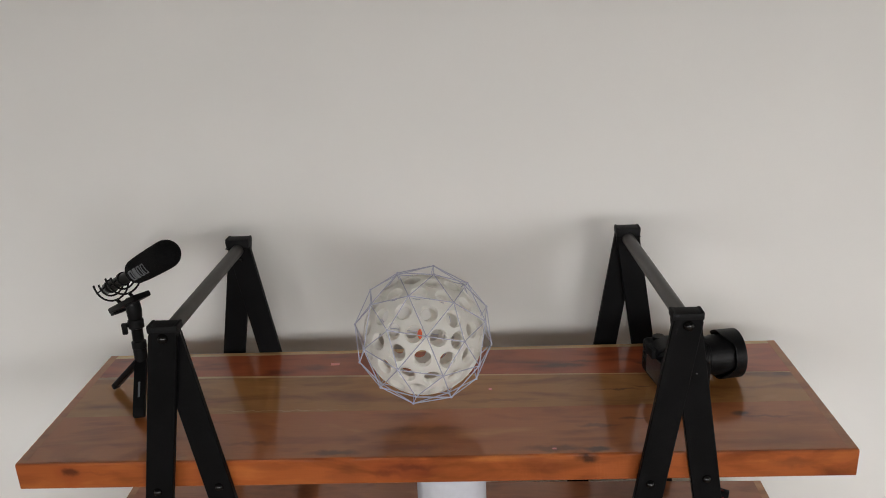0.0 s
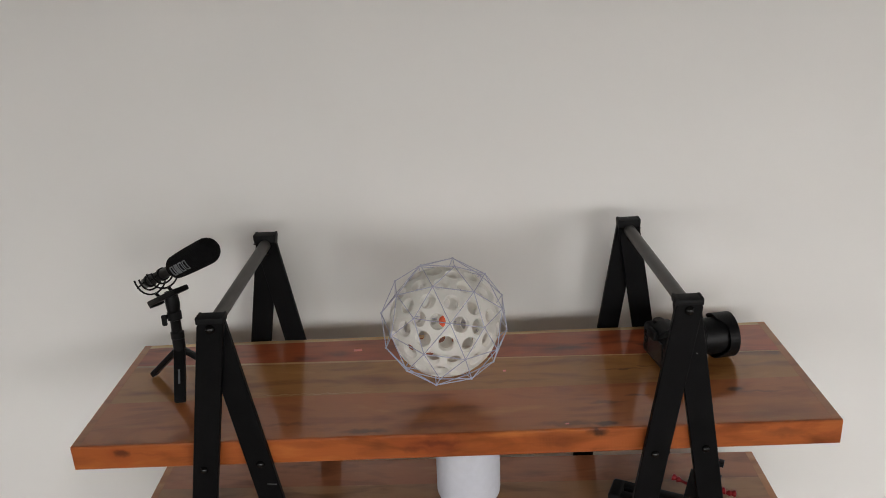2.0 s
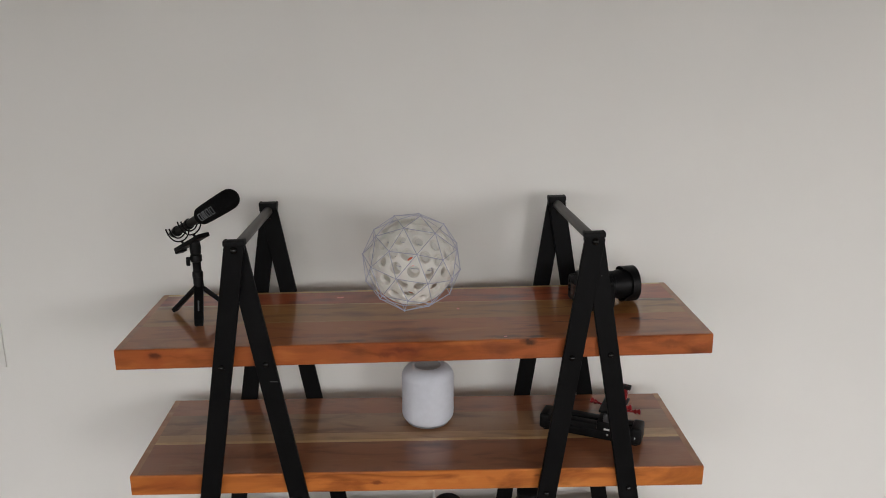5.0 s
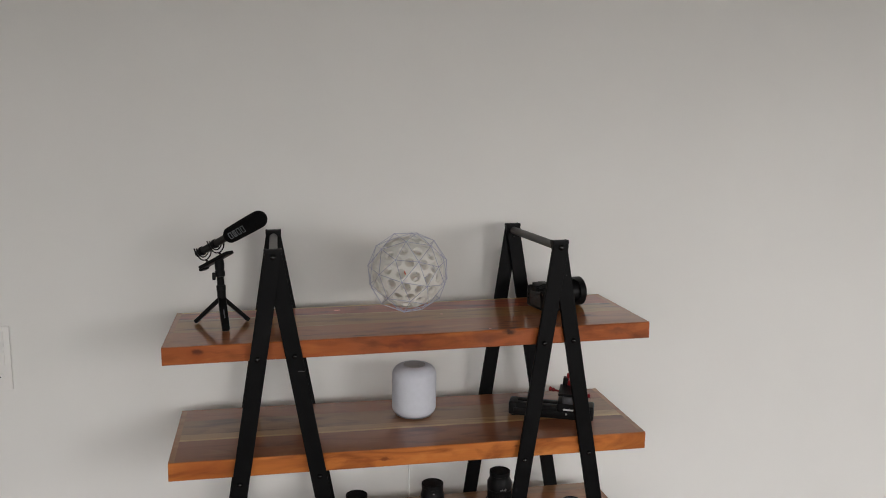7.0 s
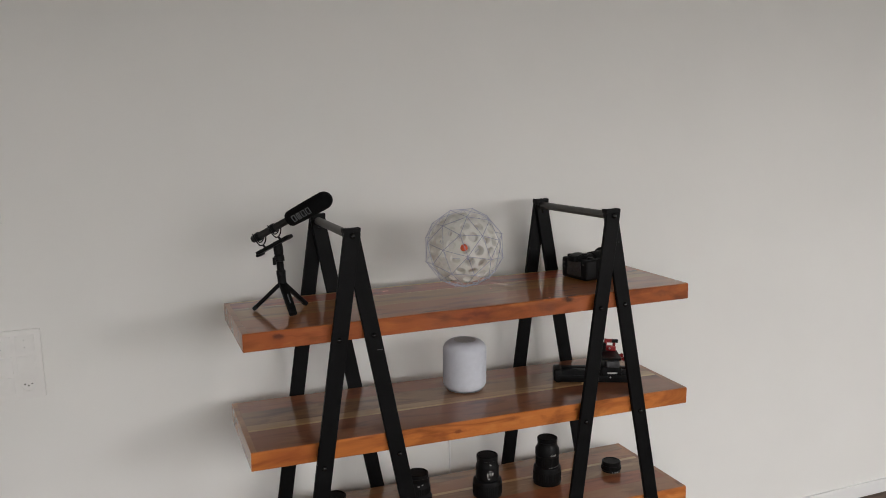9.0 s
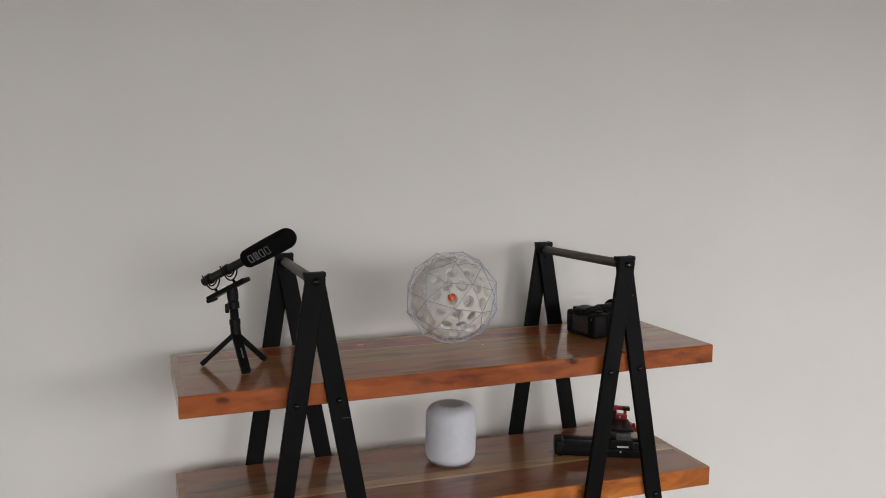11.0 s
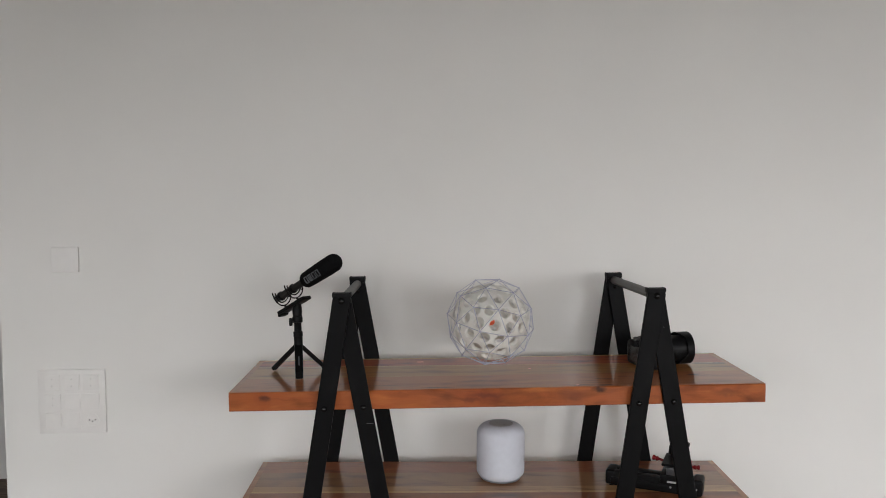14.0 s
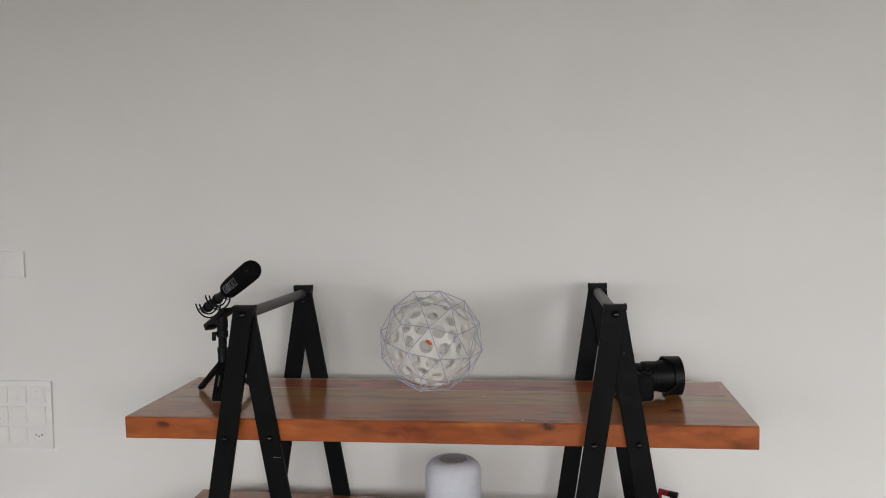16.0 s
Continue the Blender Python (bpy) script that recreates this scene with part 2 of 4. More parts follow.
WOOD_PALE = wood("wood_pale", (0.42, 0.22, 0.085), (0.58, 0.35, 0.155), (0.68, 0.46, 0.22), seed=7.0, knots=0.05, tone=0.05)
WOOD_ORANGE = wood("wood_orange", (0.19, 0.045, 0.010), (0.46, 0.145, 0.030), (0.58, 0.22, 0.055), rough=0.45, coat=0.0, seed=9.0, knots=0.3,
                   marks=[(-0.106, -0.030, 0.016, 0.008, 0.8, (0.09, 0.020, 0.007)), (-0.60, -0.026, 0.13, 0.040, 0.55, (0.24, 0.055, 0.014)), (-0.15, -0.030, 0.13, 0.006, 0.5, (0.22, 0.05, 0.012)), (0.29, -0.016, 0.014, 0.006, 0.6, (0.10, 0.025, 0.008))])
WOOD_FRONT = wood("wood_front", (0.13, 0.029, 0.008), (0.31, 0.080, 0.018), (0.43, 0.135, 0.032), rough=0.45, coat=0.0, seed=9.0, knots=0.15,
                  marks=[(-0.616, -0.019, 0.030, 0.018, 0.5, (0.22, 0.045, 0.012)), (-0.612, -0.017, 0.016, 0.010, 0.85, (0.07, 0.016, 0.006)), (-0.56, -0.020, 0.060, 0.004, 0.4, (0.20, 0.045, 0.012)), (0.266, -0.006, 0.026, 0.009, 0.9, (0.03, 0.010, 0.005)),
                         (-0.045, -0.022, 0.085, 0.026, 0.55, (0.16, 0.026, 0.009)), (-0.030, -0.018, 0.055, 0.008, 0.6, (0.09, 0.018, 0.007)), (-0.075, -0.030, 0.030, 0.007, 0.5, (0.10, 0.02, 0.008)), (0.60, -0.022, 0.045, 0.014, 0.5, (0.10, 0.025, 0.010)),
                         (-0.26, -0.012, 0.06, 0.010, 0.35, (0.13, 0.03, 0.010))])
BLACK_STEEL = surface("black_steel", (0.0032, 0.0032, 0.0035), 0.5, vary=0.25, scale=18, bump=0.12, grain=500, spec=0.085)
BLACK_RUBBER = surface("black_rubber", (0.007, 0.007, 0.0075), 0.6, vary=0.2, scale=60, bump=0.15, spec=0.12)
SCRATCH = surface("scratch", (0.07, 0.07, 0.068), 0.6, vary=0.2, scale=200)
TUBE_STEEL = surface("tube_steel", (0.07, 0.065, 0.06), 0.42, metal=0.55, vary=0.2, scale=25, bump=0.06)
BOLT_STEEL = surface("bolt_steel", (0.004, 0.004, 0.004), 0.2, metal=0.0, vary=0.2, spec=0.4)
PANEL_GREY = surface("panel_grey", (0.30, 0.30, 0.31), 0.3, vary=0.1, scale=60, bump=0.02)
DULL_ALU = surface("dull_aluminium", (0.085, 0.085, 0.09), 0.42, metal=0.5, vary=0.2, scale=60, bump=0.05)
BLACK_PLASTIC = surface("black_plastic", (0.005, 0.005, 0.0054), 0.42, vary=0.2, scale=70, bump=0.1, grain=800, spec=0.13)
BARREL = surface("barrel", (0.03, 0.029, 0.028), 0.38, metal=0.6, vary=0.2, scale=70, bump=0.04)
BLACK_GLOSS = surface("black_gloss", (0.012, 0.012, 0.013), 0.22, vary=0.2, scale=60, bump=0.02)
RUBBER_RIBBED = surface("ribbed_rubber", (0.0045, 0.0045, 0.0045), 0.7, vary=0.2, bump=0.3, grain=900, spec=0.12)
FOAM = surface("foam", (0.006, 0.006, 0.0065), 0.95, vary=0.3, scale=250, bump=0.9, grain=900, spec=0.08)
GREY_PRINT = surface("grey_print", (0.105, 0.112, 0.118), 0.6, vary=0.15, scale=200)
PALE_PRINT = surface("pale_print", (0.55, 0.55, 0.53), 0.6, vary=0.1, scale=200)
RED_METAL = surface("red_metal", (0.22, 0.008, 0.010), 0.32, metal=0.3, vary=0.15)
ALU = surface("aluminium", (0.5, 0.5, 0.5), 0.35, metal=0.9, vary=0.1)
MESH_FABRIC = surface("mesh_fabric", (0.55, 0.57, 0.62), 0.85, vary=0.03, scale=60, bump=0.6, grain=420, spec=0.2)
SHELL_WHITE = surface("shell_white", (0.9, 0.89, 0.85), 0.45, vary=0.03, scale=30, bump=0.02)
n, l = SHELL_WHITE.node_tree.nodes, SHELL_WHITE.node_tree.links
glow, blend = n.new("ShaderNodeBsdfTranslucent"), n.new("ShaderNodeMixShader")
glow.inputs["Color"].default_value, blend.inputs["Fac"].default_value = (0.9, 0.89, 0.86, 1), 0.55
l.new(n["Principled BSDF"].outputs[0], blend.inputs[1]), l.new(glow.outputs[0], blend.inputs[2])
l.new(blend.outputs[0], n["Material Output"].inputs["Surface"])
WIRE_GREY = surface("wire_grey", (0.42, 0.43, 0.54), 0.35, metal=0.0, vary=0.1)
CORE_RED = surface("core_red", (0.90, 0.15, 0.06), 0.5, vary=0.1)
STICKER = surface("sticker", (0.78, 0.27, 0.22), 0.6, vary=0.1)
CABLE_WHITE = surface("cable_white", (0.72, 0.72, 0.71), 0.45, vary=0.03)


def clear_glass(name):
    m, n, l, b = material(name)
    b.inputs["Transmission Weight"].default_value, b.inputs["Roughness"].default_value = 1.0, 0.0
    b.inputs["IOR"].default_value, b.inputs["Base Color"].default_value = 1.45, (0.97, 0.99, 0.98, 1)
    return m


GLASS = clear_glass("window_glass")
LENS_GLASS = surface("lens_glass", (0.008, 0.008, 0.014), 0.06, vary=0.1, bump=0, coat=1.0)


# ---- building helpers ----
def mesh_of(name, bm, mat, smooth=0.0):
    me = bpy.data.meshes.new(name)
    bmesh.ops.recalc_face_normals(bm, faces=bm.faces)
    if smooth:
        for f in bm.faces:
            f.smooth = True
        for e in bm.edges:
            if len(e.link_faces) == 2 and e.calc_face_angle(0) > radians(smooth):
                e.smooth = False
    bm.to_mesh(me)
    bm.free()
    me.materials.append(mat)
    return me


def part(name, bm, mat, parent=None, label="", smooth=0.0, at=None):
    ob = new(name, mesh_of(name, bm, mat, smooth))
    if at is not None:
        ob.matrix_basis = at
    if parent:
        ob.parent = parent
    if label:
        ob["label"] = label
    return ob


def empty(name, m=None, **tags):
    ob = new(name)
    ob.empty_display_size = 0.05
    if m is not None:
        ob.matrix_basis = m
    return tagged(ob, **tags)


def add_box(bm, lo, hi, bevel=0.0, seg=2, m=None):
    lo, hi = Vector(lo), Vector(hi)
    made = bmesh.ops.create_cube(bm, size=1.0)["verts"]
    for v in made:
        v.co = Vector([lo[i] + (v.co[i] + 0.5) * (hi[i] - lo[i]) for i in range(3)])
    if bevel:
        edges = list({e for v in made for e in v.link_edges})
        out = bmesh.ops.bevel(bm, geom=edges, offset=bevel, segments=seg, profile=0.6, affect="EDGES")
        made = list({v for f in out["faces"] for v in f.verts} | {v for v in made if v.is_valid})
    if m is not None:
        todo, seen = list(made), set(made)
        while todo:
            for e in todo.pop().link_edges:
                for v in e.verts:
                    if v not in seen:
                        seen.add(v)
                        todo.append(v)
        for v in seen:
            v.co = m @ v.co
    return bm


def box(lo, hi, bevel=0.0, seg=2, m=None):
    return add_box(bmesh.new(), lo, hi, bevel, seg, m)


def add_lathe(bm, profile, m=None, n=32, cap=True):
    """Turned round z: rows of (radius, height), from end to end."""
    m = m or Matrix()
    rings = []
    for r, z in profile:
        if r < 1e-6:
            rings.append([bm.verts.new(m @ Vector((0, 0, z)))])
        else:
            rings.append([bm.verts.new(m @ Vector((r * math.cos(2 * math.pi * k / n), r * math.sin(2 * math.pi * k / n), z))) for k in range(n)])
    for a, b in zip(rings, rings[1:]):
        for k in range(n):
            q = [a[k % len(a)], a[(k + 1) % len(a)], b[(k + 1) % len(b)], b[k % len(b)]]
            q = [v for i, v in enumerate(q) if v not in q[:i]]
            if len(q) > 2:
                bm.faces.new(q)
    if cap:
        for ring in (rings[0], rings[-1]):
            if len(ring) > 2:
                bm.faces.new(ring)
    return bm


def lathe(profile, m=None, n=32, cap=True):
    return add_lathe(bmesh.new(), profile, m, n, cap)


def along(a, b):
    """The pose whose z runs from a towards b, its origin at a."""
    a, b = Vector(a), Vector(b)
    return Matrix.Translation(a) @ (b - a).to_track_quat("Z", "Y").to_matrix().to_4x4()


def add_rod(bm, a, b, r, n=12, r2=None):
    d = (Vector(b) - Vector(a)).length
    return add_lathe(bm, [(r, 0), (r2 or r, d)], along(a, b), n)


def rod(a, b, r, n=12, r2=None):
    return add_rod(bmesh.new(), a, b, r, n, r2)


def add_tube(bm, points, r, n=8, closed=False):
    points = [Vector(p) for p in points]
    rings, count = [], len(points)
    side = None
    for i, p in enumerate(points):
        ahead = points[(i + 1) % count] if closed or i + 1 < count else p
        back = points[i - 1] if closed or i else p
        way = (ahead - back).normalized()
        side = (way.orthogonal() if side is None else side - way * side.dot(way)).normalized()
        up = way.cross(side)
        rings.append([bm.verts.new(p + r * (math.cos(2 * math.pi * k / n) * side + math.sin(2 * math.pi * k / n) * up)) for k in range(n)])
    pairs = list(zip(rings, rings[1:])) + ([(rings[-1], rings[0])] if closed else [])
    for a, b in pairs:
        for k in range(n):
            bm.faces.new((a[k], a[(k + 1) % n], b[(k + 1) % n], b[k]))
    if not closed:
        bm.faces.new(rings[0]), bm.faces.new(rings[-1])
    return bm


def add_prism(bm, outline, lo, hi, m=None):
    """An outline in x, y drawn out along z."""
    m = m or Matrix()
    a = [bm.verts.new(m @ Vector((x, y, lo))) for x, y in outline]
    b = [bm.verts.new(m @ Vector((x, y, hi))) for x, y in outline]
    bm.faces.new(a), bm.faces.new(b)
    for i in range(len(a)):
        j = (i + 1) % len(a)
        bm.faces.new((a[i], a[j], b[j], b[i]))
    return bm


# ---- structure ----
floor = part("floor", box((ROOM_L, ROOM_F, -0.12), (ROOM_R, PASSAGE_Y, -0.016)), FLOOR_WOOD)
tagged(floor, "dark brown wooden plank floor", "floor", kind="structure")

wall_back = part("wall_north", box((WALL_END, 0, 0), (ROOM_R, WALL_T, CEIL), 0.004), PAINT)
tagged(wall_back, "matt warm white painted plaster wall", "wall", kind="structure")
tagged(part("wall_passage", box((ROOM_L, PASSAGE_Y, -0.016), (ROOM_R, PASSAGE_Y + 0.12, CEIL)), PAINT), "white painted wall at the end of the passage", "wall", kind="structure")
tagged(part("wall_west", box((ROOM_L - 0.12, ROOM_F, -0.016), (ROOM_L, PASSAGE_Y, CEIL)), PAINT), "white painted side wall", "wall", kind="structure")
# Ceiling out of view; its dark colour shapes the wall's light.
tagged(part("ceiling", box((ROOM_L - 0.12, ROOM_F - 0.12, CEIL), (ROOM_R + 0.12, PASSAGE_Y + 0.12, CEIL + 0.15)), CEILING_DIM), "unseen ceiling, coloured dark to dim the upper wall", "ceiling", kind="structure")


def wall_with_holes(name, axis, at, lo, hi, holes, thick, label):
    """A wall across one axis, with openings of one height through it. Each hole: a0, a1, z0, z1."""
    bm = bmesh.new()
    spans, last = [], lo
    for a0, a1, z0, z1 in sorted(holes):
        spans += [(last, a0, -0.016, CEIL), (a0, a1, -0.016, z0), (a0, a1, z1, CEIL)]
        last = a1
    for p, q, r, s in spans + [(last, hi, -0.016, CEIL)]:
        if axis == "x":
            add_box(bm, (at, p, r), (at + thick, q, s))
        else:
            add_box(bm, (p, at, r), (q, at + thick, s))
    return tagged(part(name, bm, PAINT), label, "wall", kind="structure")


wall_with_holes("wall_east", "x", ROOM_R, ROOM_F, PASSAGE_Y, [WIN_R], 0.14, "white painted wall with a wide window")
wall_with_holes("wall_south", "y", ROOM_F - 0.14, ROOM_L, ROOM_R, [WIN_F, WIN_FILL, WIN_G], 0.14, "unseen white painted wall, two windows and an added fill window")


def window(name, axis, at, hole, panes):
    a0, a1, z0, z1 = hole
    put = (lambda a, d, z: (at + d, a, z)) if axis == "x" else (lambda a, d, z: (a, at + d, z))
    ob = empty(name, label="unseen white framed window with clear panes", category="window", kind="structure")
    bm = bmesh.new()
    w, d0, d1 = 0.06, 0.05, 0.10
    for p, q, r, s in ((a0, a1, z0, z0 + w), (a0, a1, z1 - w, z1), (a0, a0 + w, z0 + w, z1 - w), (a1 - w, a1, z0 + w, z1 - w)):
        add_box(bm, put(p, d0, r), put(q, d1, s))
    step = (a1 - a0) / panes
    for k in range(1, panes):
        add_box(bm, put(a0 + k * step - 0.025, d0, z0 + w), put(a0 + k * step + 0.025, d1, z1 - w))
    part("window_frame", bm, TRIM_PAINT, ob)
    for k in range(panes):
        pane = part("pane", box(put(a0 + k * step + 0.025, 0.07, z0 + w), put(a0 + (k + 1) * step - 0.025, 0.076, z1 - w)), GLASS, ob)
        pane.visible_shadow = False
    return ob


window("window_1", "x", ROOM_R, WIN_R, 3)
window("window_2", "y", ROOM_F - 0.14, WIN_F, 3)
# Added window around the frontal fill lamp, out of view.
window("fill_window", "y", ROOM_F - 0.14, WIN_FILL, 2)
window("window_4", "y", ROOM_F - 0.14, WIN_G, 3)

bm = box((WALL_END + 0.001, -0.014, 0), (ROOM_R - 0.001, -0.0005, 0.063), 0.003)
tagged(part("baseboard", bm, TRIM_PAINT), "low white painted baseboard along the wall", "baseboard", kind="structure")

# ---- the shelving unit ----
unit = empty("shelving_unit", pose(0, 0, 0), label="rustic wooden shelves on black steel A-frames against the wall", category="shelf")
LEG_SLOPE, APEX_Z, LEG_W, LEG_T = {-1: 0.169, 1: 0.158}, 1.466, 0.046, 0.012
APEX_FRONT, APEX_REAR = {-1: -0.404, 1: 0.411}, {-1: -0.400, 1: 0.396}
FRONT_Y, REAR_Y = -0.522, -0.1165


def leg_mesh(slope, apex):
    """One flat bar from the floor to the apex, its top cut level; x and z as seen from the front."""
    h = LEG_W / 2 * math.hypot(1, slope)
    xb = slope * (apex - 0.012)
    bm = bmesh.new()
    add_prism(bm, [(xb - h, 0.0), (xb + h, 0.0), (h, apex - 0.014), (h * 0.8, apex - 0.002), (-h * 0.8, apex - 0.002), (-h, apex - 0.014)], 0, LEG_T, Matrix(((1, 0, 0, 0), (0, 0, 1, 0), (0, 1, 0, 0), (0, 0, 0, 1))))
    bmesh.ops.bevel(bm, geom=[e for e in bm.edges if abs(e.verts[0].co.y - e.verts[1].co.y) < 1e-6], offset=0.0012, segments=1, affect="EDGES")
    return bm


def bolt_bm(m):
    return lathe([(0, 0.0066), (0.0022, 0.0064), (0.0045, 0.0054), (0.0064, 0.0034), (0.0073, 0.0012), (0.0074, 0)], m, 18)


FACE = Matrix(((1, 0, 0, 0), (0, 0, -1, 0), (0, 1, 0, 0), (0, 0, 0, 1)))  # z of the bolt points to the viewer (-y)
BOLT_ROWS = (1.168, 0.816, 0.466)
for sx in (-1, 1):
    for y, front in ((FRONT_Y, True), (REAR_Y, False)):
        way = -1 if front else 1
        cx = (APEX_FRONT if front else APEX_REAR)[sx]
        apex = APEX_Z if front else APEX_Z + 0.006
        tilt = LEG_SLOPE[sx]
        for k, slope in enumerate((-tilt, tilt)):
            first = (k == 0)
            y0 = y + way * (LEG_T if first else 0) - (LEG_T if front else 0)
            part("leg", leg_mesh(slope, apex), BLACK_STEEL, unit, "flat black steel bar", at=pose(cx, y0, 0))
            for z in BOLT_ROWS:
                if front:
                    part("bolt", bolt_bm(Matrix.Translation((cx + slope * (apex - z), y0, z)) @ FACE), BOLT_STEEL, unit, smooth=40)
        # plastic cap over the apex, with small ears
        lo = y - 2 * LEG_T - 0.001 if front else y - 0.006
        hi = y + 0.006 if front else y + 2 * LEG_T + 0.002
        bm = box((cx - 0.0238, lo, apex - (0.009 if front else 0.016)), (cx + 0.0238, hi, apex + 0.002), 0.004)
        add_box(bm, (cx - 0.0246, lo + 0.001, apex - 0.010), (cx - 0.0185, hi - 0.001, apex + 0.0032), 0.003)
        add_box(bm, (cx + 0.0185, lo + 0.001, apex - 0.010), (cx + 0.0246, hi - 0.001, apex + 0.0032), 0.003)
        part("cap", bm, BLACK_RUBBER, unit, "black plastic end cap", smooth=40)
        if front:
            part("bolt", bolt_bm(Matrix.Translation((cx, lo + 0.0005, apex - 0.018)) @ FACE @ Matrix.Scale(1.15, 4)), BOLT_STEEL, unit, smooth=40)
        else:
            part("bolt", bolt_bm(Matrix.Translation((cx + 0.002, y - 0.0002, 1.430)) @ FACE @ Matrix.Scale(0.7, 4)), BOLT_STEEL, unit, smooth=40)
        if not front:
            # folded lip of the cap, standing a little open
            bm = add_tube(bmesh.new(), [(cx + 0.024 * math.cos(radians(a)), lo, apex - 0.015 - 0.004 * math.sin(radians(a))) for a in range(0, 181, 20)], 0.0016, 6)
            part("cap_lip", bm, BLACK_RUBBER, unit, smooth=40)
    part("rail", rod((APEX_FRONT[sx], FRONT_Y + 0.004, APEX_Z - 0.018), (APEX_REAR[sx], REAR_Y - 0.004, APEX_Z - 0.014), 0.0122, 20), TUBE_STEEL, unit, "grey steel tube joining front and rear frame", smooth=40)


part("scratch", box((-0.0125, -0.0006, -0.0007), (0.0055, 0.0004, 0.0007), 0, 1, pose(-0.334, -0.5345, 1.125, 0, 3, 0)), SCRATCH, unit, "short pale scratch in the black paint")
part("scratch", box((-0.0012, -0.0006, -0.0010), (0.0012, 0.0004, 0.0010), 0, 1, pose(0.428, -0.5465, 1.367, 0, 20, 0)), SCRATCH, unit, "pale chip in the black paint")


def shelf_board(half, thick, staves, m, edge_mat, edge_label, side_mat):
    """A thick board: staves laid lengthwise inside mitred edge strips; the top lies in z = 0 of the pose m."""
    depth = 0.403
    board = part("shelf_board", box((-half + 0.0135, -depth / 2 + 0.0225, -thick + 0.002), (half - 0.022, depth / 2 - 0.010, -0.012)), WOOD_BROWN, unit, at=m)
    rng = random.Random(int(half * 1000 + m.translation.z * 997))
    # front edge with a slightly wavy upper arris
    bm = bmesh.new()
    count = 240
    rows = []
    for k in range(count + 1):
        x = -half + 2 * half * k / count
        wob = 0.0016 * noise.noise((x * 9, m.translation.z * 7, 0)) + 0.0022 * max(0, noise.noise((x * 4 + 5, m.translation.z * 5, 3)) - 0.25)
        chip = 0.0038 * math.exp(-((x - 0.20) / 0.03) ** 2) + 0.003 * math.exp(-((x - 0.30) / 0.02) ** 2) + 0.0035 * math.exp(-((x + 0.16) / 0.04) ** 2) if thick < 0.052 else 0
        rows.append([bm.verts.new((x, y, z)) for y, z in ((-depth / 2 + 0.005, -0.0002), (-depth / 2 + 0.002, -0.0002 - abs(wob) * 0.4 - chip), (-depth / 2 + wob * 0.8 + chip * 0.6, -0.003 - chip), (-depth / 2, -thick + 0.002), (-depth / 2 + 0.002, -thick), (-depth / 2 + 0.022, -thick))])
    for a, b in zip(rows, rows[1:]):
        for i in range(6):
            j = (i + 1) % 6
            bm.faces.new((a[i], a[j], b[j], b[i]))
    bm.faces.new(rows[0]), bm.faces.new(rows[-1])
    part("front_edge", bm, edge_mat, board, edge_label)
    for s in (-1, 1):
        x0, x1 = sorted((s * half, s * (half - 0.016)))
        part("side_edge", box((x0, -depth / 2 + 0.0051, -thick), (x1, depth / 2, 0.0002), 0.0003, 1), side_mat, board)
    y = -depth / 2 + 0.0052
    near = [y, y]
    for *widths, mat in staves:
        far = [near[0] + widths[0], near[1] + widths[-1]]
        bm = bmesh.new()
        add_prism(bm, [(-half + 0.016, near[0] + 0.0002), (half - 0.016, near[1] + 0.0002), (half - 0.016, far[1]), (-half + 0.016, far[0])], -0.02, 0.0001 * rng.uniform(-1, 1))
        part("stave", bm, mat, board)
        near = far
    return board


MID_Y = -0.3185
TOP_M = pose(0, MID_Y, 1.2135, 1.4, 0, 0)
MID_M = pose(0, MID_Y, 0.8805, 2.3, 0.9, 0)
LOW_M = pose(0, MID_Y, 0.533, 1.2, 0.6, 0)
R, B_, P, T, S, D = WOOD_RED, WOOD_BROWN, WOOD_PALE, WOOD_TAN, WOOD_SAP, WOOD_DARK
shelf_board(0.706, 0.050, [(0.146, 0.153, WOOD_TOP_FRONT), (0.146, 0.108, WOOD_TOP_MID), (0.009, 0.002, P), (0.082, 0.122, WOOD_TOP_BACK), (0.0143, 0.0123, P)], TOP_M, WOOD_FRONT, "orange front edge with knots", WOOD_SIDE)
shelf_board(0.704, 0.053, [(0.144, D), (0.012, P), (0.036, S), (0.032, T), (0.078, T), (0.0953, D)], MID_M, WOOD_ORANGE, "orange front edge", WOOD_BROWN)
shelf_board(0.704, 0.053, [(0.086, B_), (0.080, R), (0.090, T), (0.015, P), (0.075, B_), (0.0513, T)], LOW_M, WOOD_ORANGE, "orange front edge", WOOD_BROWN)

# ---- things ----
def top_z(x, y, m):
    """Height of a shelf's top, of the pose m, over a place of the plan."""
    n = m.to_3x3() @ Vector((0, 0, 1))
    p = m.translation
    return p.z - (n.x * (x - p.x) + n.y * (y - p.y)) / n.z


def on(x, y, m, turn=0.0):
    """The pose of a thing that stands on a shelf."""
    tilt = (m.to_3x3() @ Vector((0, 0, 1))).rotation_difference(Vector((0, 0, 1))).inverted().to_matrix().to_4x4()
    return Matrix.Translation((x, y, top_z(x, y, m) + 0.0004)) @ tilt @ pose(0, 0, 0, 0, 0, turn)


